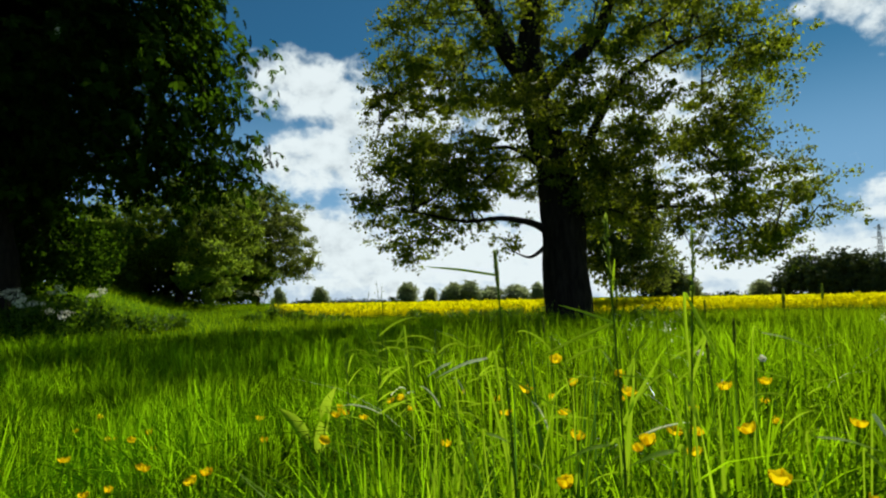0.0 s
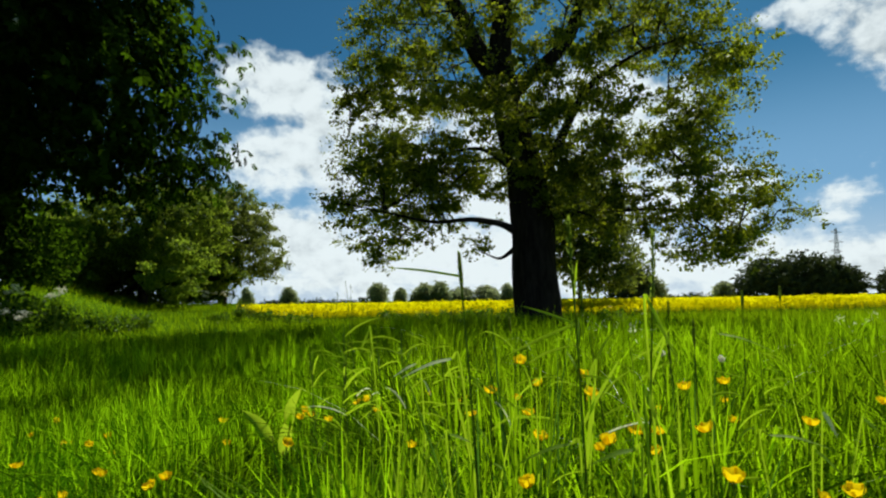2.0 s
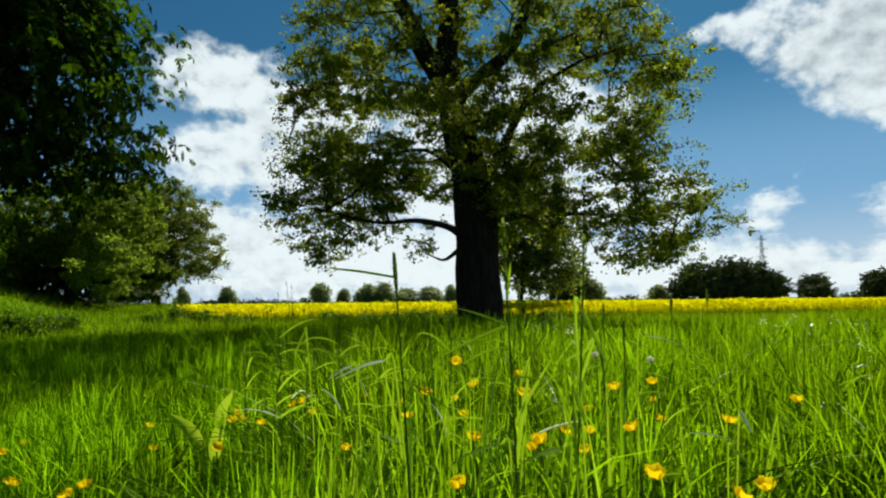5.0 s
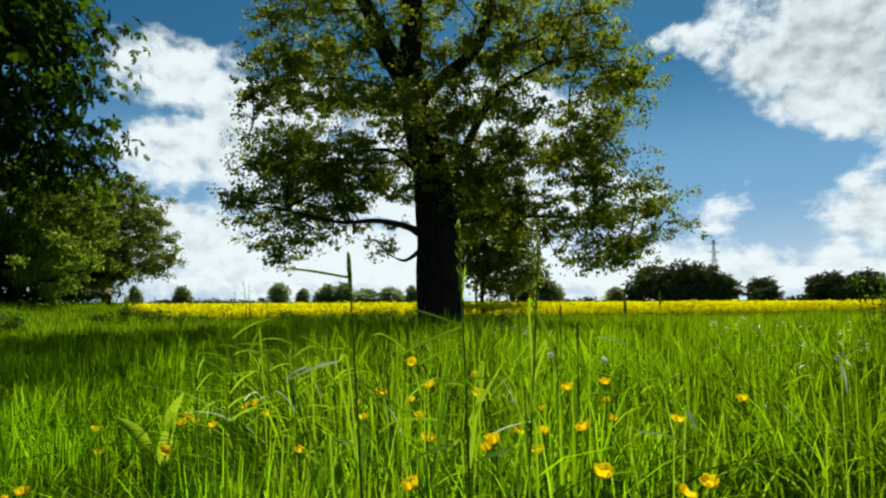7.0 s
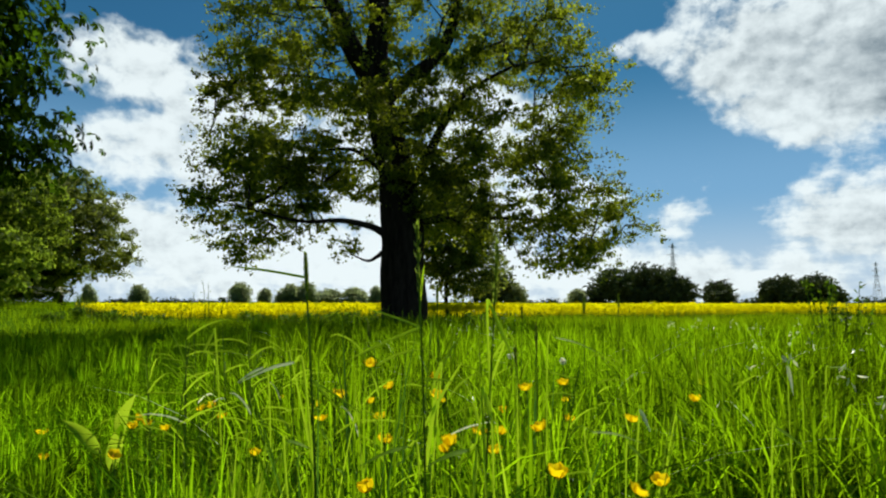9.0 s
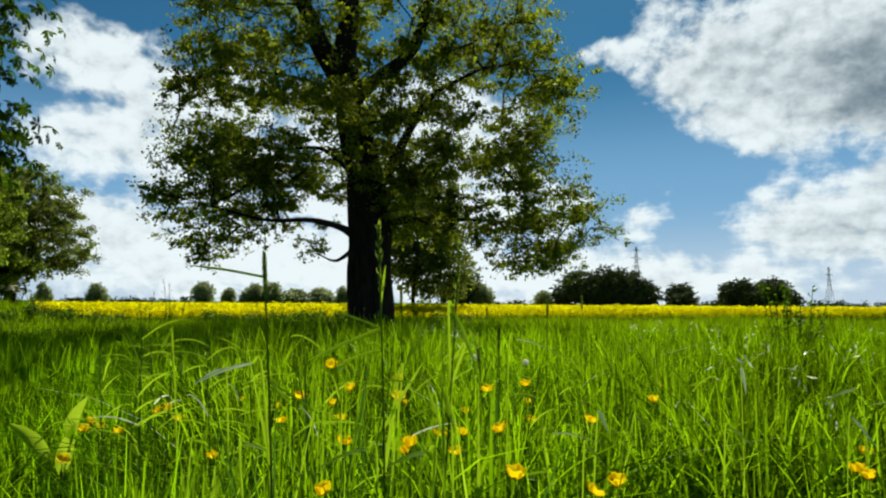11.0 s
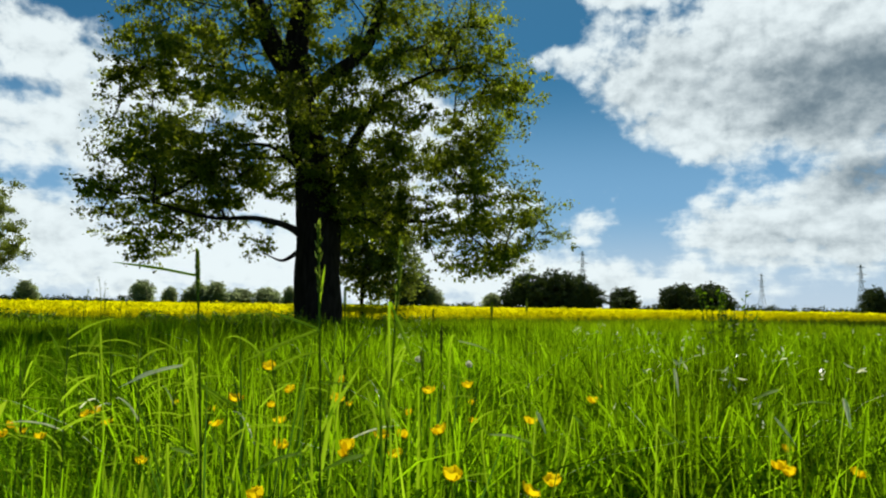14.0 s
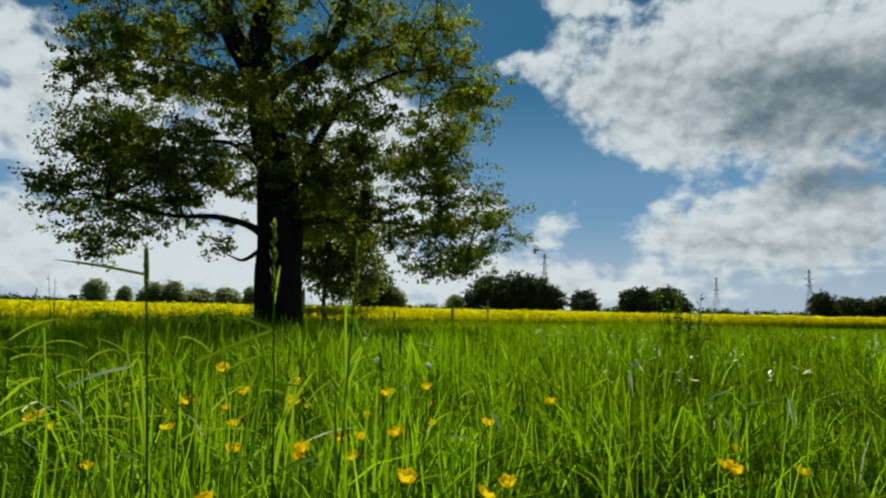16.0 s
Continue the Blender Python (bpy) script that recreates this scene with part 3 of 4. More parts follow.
def palmate(rng, at, size, out):
    """Leaves of six long leaflets that hang from one point, turned outwards by out: verts and quads."""
    n = len(at)
    axis = out + rng.normal(0, 0.45, (n, 3)) + np.array([0, 0, 0.55])
    axis /= np.linalg.norm(axis, axis=1)[:, None]
    a = np.cross(axis, rng.normal(size=(n, 3)))
    a /= np.linalg.norm(a, axis=1)[:, None] + 1e-9
    b = np.cross(axis, a)
    L = (size * rng.uniform(0.65, 1.25, n))[:, None]
    vs = []
    for k in range(6):
        t = 2 * math.pi * (k + 0.5) / 7
        d = math.cos(t) * a + math.sin(t) * b - axis * 0.30 - np.array([0, 0, 0.15])
        d /= np.linalg.norm(d, axis=1)[:, None]
        s = np.cross(d, axis)
        s /= np.linalg.norm(s, axis=1)[:, None] + 1e-9
        vs.append(np.stack([at, at + d * L * 0.68 + s * L * 0.25, at + d * L - np.array([0, 0, 1]) * L * 0.08, at + d * L * 0.68 - s * L * 0.25], 1))
    v = np.stack(vs, 1)
    return v.reshape(-1, 3), np.arange(n * 24).reshape(-1, 4)


def make_chestnut():
    rng = np.random.default_rng(5)
    xy = (-8.6, 11.6)
    tree = thing("chestnut_tree", "tall dense chestnut tree on a bank, shade painted into its near-black leaves", "tree", (*xy, float(ground_z(*xy))))
    lobes = [((0, 0, 7.6), (3.9, 4.0, 5.3)), ((2.3, 0.3, 4.2), (1.9, 2.6, 1.7)), ((3.2, 2.1, 3.5), (1.3, 1.3, 1.1)), ((3.4, 1.4, 5.4), (1.1, 1.3, 1.0)), ((-3, 0, 4.5), (4, 4, 3.8)), ((-3.2, 0.5, 2.0), (3.0, 3.0, 2.2))]
    pts = spline([(0, 0, -0.2), (0.03, 0.02, 1.1), (-0.05, 0.05, 2.2), (0.1, 0, 7.4), (0, 0.1, 10.5)], 7)
    v, f = tubes([(pts, np.linspace(0.45, 0.07, len(pts)))], 12)
    raw("trunk", v, f, BARK, tree, smooth=True)
    centres = scatter(rng, 1100, lobes, (-7.2, -4.2, 0.2), (4.8, 4.6, 12.7), 0.54, 0.08)
    twigs = skeleton_tree(rng, pts[7:], centres, step=0.5, r_tip=0.010, r_max=0.2)
    raw("branchwork", *tubes(twigs, 5), TWIG, tree, smooth=True)
    at = np.repeat(centres, 30, axis=0)
    at = at + rng.normal(size=at.shape) * np.array([0.36, 0.36, 0.26])
    out = at - np.array([-0.8, 0, 5.0])
    out /= np.linalg.norm(out, axis=1)[:, None]
    raw("crown", *palmate(rng, at, 0.175, out), SHADED_LEAF, tree, "dense hanging leaves of long leaflets")


make_chestnut()


def chestnut_candles():
    """Pale upright flower spikes among the chestnut's outer leaves."""
    tree = next(o for o in bpy.data.objects if o.name == "chestnut_tree")
    rng = np.random.default_rng(44)
    for u, v, w in ((1.4, -3.0, 6.6), (2.3, -2.6, 6.9), (3.0, -1.6, 5.6), (0.4, -3.4, 5.2), (2.6, -2.4, 4.4), (-0.8, -3.6, 6.2), (1.6, -3.2, 8.0), (3.5, -0.8, 6.4), (3.2, -1.6, 7.8), (-1.6, -3.6, 4.4)):
        n = 130
        t = rng.uniform(0, 1, n)
        a = rng.uniform(0, 2 * np.pi, n)
        r = 0.055 * (1 - 0.75 * t) * np.sqrt(rng.uniform(0.2, 1, n))
        c = np.stack([u + r * np.cos(a), v + r * np.sin(a), w + 0.24 * t], -1)
        raw("flower_spike", *leaves(rng, c, 0.028, -0.2, 0.8), UMBEL, tree, "cream upright flower spike")


chestnut_candles()
# bush added to blacken the shade under the chestnut, dark in its leaf colour
make_broad_tree("elder_bush", "near-black bush added to fill the shade beneath the chestnut", (-10.0, 13.2), 9,
                [((0, 0, 1.5), (1.7, 1.4, 2.0)), ((1.3, 0.2, 0.7), (1.0, 1.0, 0.9)), ((-1.8, 0, 2.0), (1.8, 1.4, 2.6))], 190, 0.42, 150, 0.30, 0.14, SHADED_LEAF, 0.08, 0.5, 0.1, 0.1, 0.5, "bush")
# two near-black shrubs added to block the sky and stand in for deep shade
make_broad_tree("hedge_shrub", "dense near-black shrub added to darken the hollow behind the hawthorn", (-13.2, 28.0), 12,
                [((0, 0, 1.3), (3.4, 1.2, 1.9)), ((2.6, 0.4, 0.9), (2.0, 1.0, 1.3)), ((-2.6, 0, 1.8), (2.2, 1.2, 2.2))], 150, 0.55, 170, 0.34, 0.17, SHADED_LEAF, 0.08, 0.5, 0.0, 0.1, 0.6, "bush")
make_broad_tree("hedge_shrub", "tall dense near-black shrub added to darken the gaps behind the chestnut", (-15.0, 18.6), 13,
                [((0, 0, 2.0), (2.8, 1.2, 2.6)), ((2.4, 0.6, 1.2), (1.8, 1.0, 1.7))], 130, 0.55, 170, 0.34, 0.17, SHADED_LEAF, 0.08, 0.5, 0.0, 0.1, 0.6, "bush")
make_broad_tree("hawthorn_bush", "broad olive green hawthorn bush with a dark hollow beneath", (-10.9, 25.0), 6,
                [((0.2, 0.6, 3.5), (2.8, 2.8, 1.7)), ((1.9, -1.6, 1.3), (1.2, 1.0, 1.4)), ((-2.3, 0.3, 2.8), (1.9, 1.8, 1.6)), ((0.2, 2.7, 1.5), (2.8, 0.9, 1.7)), ((-2.5, -0.9, 1.4), (1.0, 0.9, 1.0)), ((-2.9, 1.4, 1.2), (1.6, 1.0, 1.5))], 170, 0.72, 640, 0.31, 0.11, BUSH_LEAF, 0.22, 0.8, 0.1, 0.2, 0.6, "bush")
make_broad_tree("field_maple", "rounded dull green maple tree at the field's edge", (-9.3, 30.0), 7,
                [((-0.2, 0, 4.0), (2.3, 2.4, 1.9)), ((1.0, 0, 2.7), (1.6, 1.9, 1.3)), ((-0.9, 0, 1.5), (1.3, 1.4, 1.4))], 110, 0.74, 460, 0.34, 0.12, MAPLE_LEAF, 0.24, 1.4, 0.1, 0.5, 0.6)
make_broad_tree("young_tree", "slim dark green tree standing behind the oak", (6.9, 24.5), 8,
                [((0, 0, 4.2), (1.8, 1.8, 2.2)), ((0.9, 0, 2.6), (1.3, 1.4, 1.0))], 170, 0.5, 130, 0.34, 0.15, MAPLE_LEAF, 0.13, 1.6, 0.2, 1.4, 0.6)


# ---- far trees: azimuth, distance, width, height ----
def polar(azimuth, distance):
    return distance * math.sin(radians(azimuth)), distance * math.cos(radians(azimuth))


def make_far_trees():
    kinds = []
    for i, (lobes, leaf, label) in enumerate((
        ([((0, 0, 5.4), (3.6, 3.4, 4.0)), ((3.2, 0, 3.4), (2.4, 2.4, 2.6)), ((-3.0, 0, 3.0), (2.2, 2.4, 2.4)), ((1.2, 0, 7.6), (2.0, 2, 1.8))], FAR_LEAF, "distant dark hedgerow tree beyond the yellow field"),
        ([((-0.6, 0, 5.6), (2.4, 2.6, 3.2)), ((1.9, 0, 4.2), (2.2, 2.2, 2.6)), ((-2.4, 0, 3.4), (1.8, 1.8, 2.0)), ((0.6, 0, 2.4), (3.4, 2.6, 2.0))], HAZY_LEAF, "distant tree on the far side of the yellow field, haze painted into its pale leaves"),
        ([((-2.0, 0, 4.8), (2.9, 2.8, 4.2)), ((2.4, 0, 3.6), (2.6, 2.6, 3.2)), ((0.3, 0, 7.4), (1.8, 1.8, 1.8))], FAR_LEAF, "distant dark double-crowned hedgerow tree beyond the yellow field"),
    )):
        t = make_broad_tree("hedgerow_tree", label, polar(0, 160 + i), 30 + i, lobes, 170, 0.8, 54, 0.60, 0.50, leaf, 0.4, 1.8, 0.0, 0.3, 0.65)
        tagged(t, group="far hedgerow trees")
        kinds.append(t)
    rows = ((-15.1, 150, 3.0, 4.4, 1), (-11.4, 150, 4.2, 4.4, 1), (-3.3, 150, 6.0, 5.2, 1), (-1.2, 150, 4.0, 3.8, 1), (0.9, 150, 5.5, 5.0, 1), (2.4, 150, 6.0, 5.4, 1), (4.6, 160, 8.0, 4.0, 1), (7.0, 160, 8.0, 4.4, 1), (9.0, 150, 4.0, 4.6, 1),
            (20.2, 130, 8.5, 7.2, 0), (22.0, 130, 6.0, 4.6, 1), (27.7, 150, 5.5, 3.8, 1), (31.2, 150, 11.0, 8.4, 0), (33.8, 150, 12.0, 9.6, 2), (36.4, 150, 9.0, 6.2, 0), (39.8, 150, 8.0, 5.4, 2), (44.6, 150, 8.0, 6.4, 2), (46.8, 150, 8.0, 6.2, 0))
    more = ((58.6, 160, 5.5, 5.6, 0), (60.5, 160, 9.0, 4.6, 2), (63.5, 160, 12.0, 5.0, 0), (67.0, 160, 12.0, 6.0, 2))
    for i, (a, d, w, h, k) in enumerate(rows + more):
        x, y = polar(a, d)
        m = pose(x, y, float(ground_z(x, y)), 0, 0, 40 * i) @ Matrix.Diagonal((w / 8.0, w / 8.0, (h + 1.2) / 9.6, 1))
        copy_thing(kinds[k], m)
    for k in kinds:
        for o in (*k.children_recursive, k):
            bpy.data.objects.remove(o)


make_far_trees()


def make_hedges():
    rng = np.random.default_rng(38)
    for a0, a1, d, h, label in ((-14.0, -4.0, 175, 1.3, "low distant hedge along the yellow field's far side"), (2.0, 12.0, 170, 1.6, "low distant hedge along the yellow field's far side"), (22.0, 31.0, 170, 1.5, "low distant hedge along the yellow field's far side"),
                              (40.0, 46.0, 180, 1.4, "low distant hedge along the yellow field's far side"), (47.0, 62.0, 190, 2.0, "low dark hedge with gaps beyond the yellow field"), (60.0, 78.0, 180, 3.2, "tall dark hedge beyond the yellow field")):
        n = int((a1 - a0) * 9)
        az = np.radians(rng.uniform(a0, a1, n))
        x, y = d * np.sin(az), d * np.cos(az)
        z = ground_z(x, y) + 0.6 + h * rng.uniform(0.1, 1.0, n) * (0.6 + 0.4 * waves(x, y, 9.0, 39))
        mid = (float(x.mean()), float(y.mean()), float(ground_z(x.mean(), y.mean())))
        ob = thing("far_hedge", label, "hedge", mid, group="far hedges")
        raw("crown", *cluster_leaves(rng, np.stack([x, y, z], -1) - np.array(mid), 48, 0.7, 0.45, 0.2, 0.7), FAR_LEAF, ob)


make_hedges()


# ---- rape field ----
def make_field():
    rng = np.random.default_rng(40)
    xs = np.concatenate([np.linspace(-30, 70, 130)])
    ys = np.concatenate([np.linspace(FIELD_Y + 0.8, 45, 60), np.geomspace(47, 140, 30)])
    # canopy sheet, behind the first plants
    Y, U = np.meshgrid(ys, np.linspace(0, 1, 150), indexing="ij")
    X = (-0.285 * Y + 0.3) * (1 - U) + U * (Y * 3.2)
    Z = ground_z(X, Y, 0.0) + 1.02 + 0.06 * waves(X, Y, 0.7, 41) + 0.07 * rng.uniform(-1, 1, X.shape) * (1 + ramp(Y, 30, 90))
    n = U.shape[1]
    i, j = np.meshgrid(np.arange(len(ys) - 1), np.arange(n - 1), indexing="ij")
    f = np.stack([i * n + j, i * n + j + 1, (i + 1) * n + j + 1, (i + 1) * n + j], -1).reshape(-1, 4)
    field = thing("rape_crop", "dense field of flowering yellow oilseed rape", "crop", kind="stuff")
    raw("canopy", np.stack([X, Y, Z], -1), f, RAPE, field)
    x, y = rng.uniform(-16, 95, 170000), FIELD_Y + rng.exponential(5.0, 170000)
    y = y + 0.02 * x
    keep = in_field(x, y, 0.0)
    x, y = x[keep], y[keep]
    z = ground_z(x, y, 0.0) + 1.07 - np.abs(rng.normal(0, 0.11, len(x)))
    raw("blossom", *leaves(rng, np.stack([x, y, z], -1), 0.075, 0.0, 1.1), RAPE, field)
    x, y = rng.uniform(-35, 260, 45000), rng.uniform(36, 135, 45000)
    keep = in_field(x, y, 0.0)
    x, y = x[keep], y[keep]
    z = ground_z(x, y, 0.0) + 1.12 - np.abs(rng.normal(0, 0.16, len(x)))
    raw("blossom", *leaves(rng, np.stack([x, y, z], -1), 0.26, 0.0, 0.9), RAPE, field)
    x, y = rng.uniform(-14, 75, 26000), FIELD_Y + rng.exponential(1.2, 26000)
    y = y + 0.02 * x
    keep = in_field(x, y, 0.0)
    x, y = x[keep], y[keep]
    raw("stems", *blades(rng, x, y, rng.uniform(0.5, 0.9, len(x)), rng.uniform(0.02, 0.05, len(x)), np.abs(rng.normal(0.1, 0.1, len(x))), 2), RAPE_GREEN, field)


make_field()


# ---- pylons ----
def make_pylon(at, height):
    p = thing("electricity_pylon", "distant grey steel lattice electricity pylon", "pylon", (*at, -0.6), group="power line")
    base, waist = height * 0.09, height * 0.025
    def corner(k, w):
        f = w / height
        half = base * (1 - f / 0.6) + waist * f / 0.6 if f < 0.6 else waist * (1 - 0.6 * (f - 0.6) / 0.4)
        return np.array([half * (1, -1, -1, 1)[k], half * (1, 1, -1, -1)[k], w])
    for k in range(4):
        v, f = tubes([([corner(k, w) for w in (0, height * 0.6, height)], [0.22, 0.18, 0.12])], 4)
        raw("leg", v, f, STEEL, p)
    levels = [height * q for q in (0.0, 0.2, 0.36, 0.49, 0.6, 0.7, 0.8, 0.9, 1.0)]
    paths = []
    for a, b in zip(levels, levels[1:]):
        for k in range(4):
            paths += [([corner(k, a), corner((k + 1) % 4, b)], [0.09, 0.09]), ([corner((k + 1) % 4, a), corner(k, b)], [0.09, 0.09])]
    raw("bracing", *tubes(paths, 4), STEEL, p)
    for q, w in ((0.66, 0.16), (0.80, 0.20), (0.94, 0.14)):
        z, half = height * q, height * w
        v, f = tubes([([(-half, 0, z), (0, 0, z + height * 0.02), (half, 0, z)], [0.1, 0.3, 0.1]), ([(-half, 0, z), (0, 0, z - height * 0.02), (half, 0, z)], [0.1, 0.2, 0.1])], 4)
        raw("crossarm", v, f, STEEL, p)
    return p


for a, e, d in ((36.1, 5.2, 480), (50.9, 3.1, 760), (57.8, 3.7, 640)):
    make_pylon(polar(a, d), d * math.tan(radians(e)) + 1.2).rotation_euler = (0, 0, radians(-a + 62))


# ---- plants of the foreground ----
def ribbon(points, widths, hint=(0, -1, 0.3), fold=0.25, n=6):
    """A grass blade along a curve, folded along its middle: verts and quads."""
    p = spline(points, n)
    w = np.interp(np.linspace(0, 1, len(p)), np.linspace(0, 1, len(widths)), widths)
    tan = np.gradient(p, axis=0)
    tan /= np.linalg.norm(tan, axis=1)[:, None] + 1e-9
    side = np.cross(tan, np.array(hint, float))
    side /= np.linalg.norm(side, axis=1)[:, None] + 1e-9
    up = np.cross(side, tan)
    v = np.stack([p - side * w[:, None] / 2 + up * w[:, None] * fold, p, p + side * w[:, None] / 2 + up * w[:, None] * fold], 1).reshape(-1, 3)
    i = np.arange(len(p) - 1)[:, None] * 3
    f = np.concatenate([i + [0, 1, 4, 3], i + [1, 2, 5, 4]], 1).reshape(-1, 4)
    return v, f


def ear(rng, axis_points, length, width, grains):
    """A seed head: small scales packed round the top of a stalk."""
    p = spline(axis_points, 10)
    d = np.cumsum(np.r_[0, np.linalg.norm(np.diff(p, axis=0), axis=1)])
    t = d[-1] - length * rng.uniform(0, 1, grains) ** 0.9
    c = np.stack([np.interp(t, d, p[:, k]) for k in range(3)], -1)
    a = rng.uniform(0, 2 * np.pi, grains)
    u = (d[-1] - t) / length
    r = 0.5 * width * np.clip(np.sin(np.pi * (0.04 + 0.90 * u)), 0.10, 1) ** 0.8
    out = np.stack([np.cos(a), np.sin(a), 0 * a], -1)
    c = c + out * (r * rng.uniform(0.3, 1, grains))[:, None]
    up = np.array([0, 0, 1.0]) + 0.45 * out
    s = np.cross(up, out)
    L, W = width * 0.9, width * 0.32
    v = np.stack([c, c + up * L * 0.5 + s * W + out * W * 0.5, c + up * L, c + up * L * 0.5 - s * W + out * W * 0.5], 1).reshape(-1, 3)
    return v, np.arange(grains * 4).reshape(-1, 4)


def panicle(rng, axis_points, length, width):
    """A loose seed head: long spikelets pressed to the stalk in whorls."""
    p = spline(axis_points, 10)
    d = np.cumsum(np.r_[0, np.linalg.norm(np.diff(p, axis=0), axis=1)])
    vs = []
    for k in range(15):
        t = d[-1] - length * (k + rng.uniform(0, 0.6)) / 15
        c = np.array([np.interp(t, d, p[:, i]) for i in range(3)])
        for m in range(3):
            a = rng.uniform(0, 2 * math.pi)
            out = np.array([math.cos(a), math.sin(a), 0.0])
            side = np.array([-math.sin(a), math.cos(a), 0.0])
            way = np.array([0, 0, 1.0]) + out * rng.uniform(0.12, 0.55)
            L, W = rng.uniform(0.009, 0.016), width * rng.uniform(0.20, 0.32)
            vs.append([c, c + way * L * 0.45 + side * W + out * W, c + way * L, c + way * L * 0.45 - side * W + out * W])
    v = np.array(vs).reshape(-1, 3)
    return v, np.arange(len(v)).reshape(-1, 4)


def make_stalk(rng, foot, tip, head, width, flags, label, thick=0.0030, open_head=False):
    """One flowering grass: stem, seed head and the blades that leave the stem."""
    x, y = foot
    gz = float(ground_z(x, y))
    ob = thing("tall_grass_stalk", label, "grass stalk", (x, y, gz), group="tall grass stalks")
    tip = np.array(tip) - np.array([x, y, gz])
    mid = tip * 0.55 + np.array([0.012, 0.01, 0])
    axis = [(0, 0, -0.02), tuple(mid * 0.5), tuple(mid), tuple(tip)]
    p = spline(axis, 10)
    raw("stem", *tubes([(p, np.linspace(thick * 0.62, thick * 0.3, len(p)))], 6), STALK, ob, smooth=True)
    raw("seed_head", *(panicle(rng, axis, head, width) if open_head else ear(rng, axis, head, width, 240)), SEED, ob)
    for k, dx, dy, dz, ln, w in flags:
        i = int(k * (len(p) - 1))
        a = p[i]
        d = np.array([dx, dy, dz], float)
        d /= np.linalg.norm(d)
        c = a + d * ln
        v, f = ribbon([a, a + d * ln * 0.5 + np.array([0, 0, 0.015 * ln]), c], [w, w, w, w * 0.8, w * 0.1], hint=(0.1, -0.8, 0.6), fold=0.1)
        raw("blade", v, f, FLAG, ob)
    return ob


def make_stalks():
    rng = np.random.default_rng(51)
    ear_label = "tall green meadow grass stalk with a dark slender seed head"
    loose = "tall green meadow grass stalk with a loose pale seed head"
    make_stalk(rng, (0.085, 0.77), (0.070, 0.80, 0.682), 0.050, 0.0040, ((0.97, -1, 0, 0.14, 0.095, 0.0042), (0.86, 0.7, 0, -0.5, 0.09, 0.003), (0.84, 0.6, 0.1, -0.7, 0.06, 0.0028)), ear_label, 0.0040)
    make_stalk(rng, (0.225, 0.80), (0.215, 0.785, 0.722), 0.095, 0.0062, ((0.88, -1, -0.05, -0.42, 0.105, 0.0042), (0.88, -1, 0.1, 0.35, 0.075, 0.0034), (0.90, 0.12, 0, 1, 0.05, 0.0032), (0.82, 0.9, 0, -0.12, 0.05, 0.0028), (0.74, 0.5, 0, 0.8, 0.10, 0.0045), (0.68, 0.15, 0, 1, 0.12, 0.006)), loose, 0.0036, True)
    make_stalk(rng, (0.285, 0.83), (0.335, 0.80, 0.705), 0.095, 0.0062, ((0.80, 0.35, 0, 0.9, 0.07, 0.004), (0.72, -0.3, 0, 0.9, 0.10, 0.005), (0.84, 0.5, 0, 0.7, 0.05, 0.0035)), loose, 0.0036, True)
    for foot, tip, head, width in (((0.89, 1.63), (0.90, 1.60, 0.63), 0.05, 0.0052), ((0.42, 1.52), (0.43, 1.50, 0.66), 0.055, 0.0048), ((0.52, 1.12), (0.53, 1.11, 0.575), 0.05, 0.004),
                                   ((1.37, 2.22), (1.38, 2.20, 0.65), 0.055, 0.0062), ((0.60, 1.32), (0.56, 1.30, 0.52), 0.05, 0.0045), ((1.05, 2.5), (1.08, 2.5, 0.60), 0.055, 0.0062), ((0.33, 1.9), (0.31, 1.9, 0.56), 0.05, 0.0055)):
        make_stalk(rng, foot, tip, head, width, ((0.6, rng.uniform(-1, 1), 0.2, 0.7, 0.12, 0.006),), ear_label, 0.0035)


make_stalks()


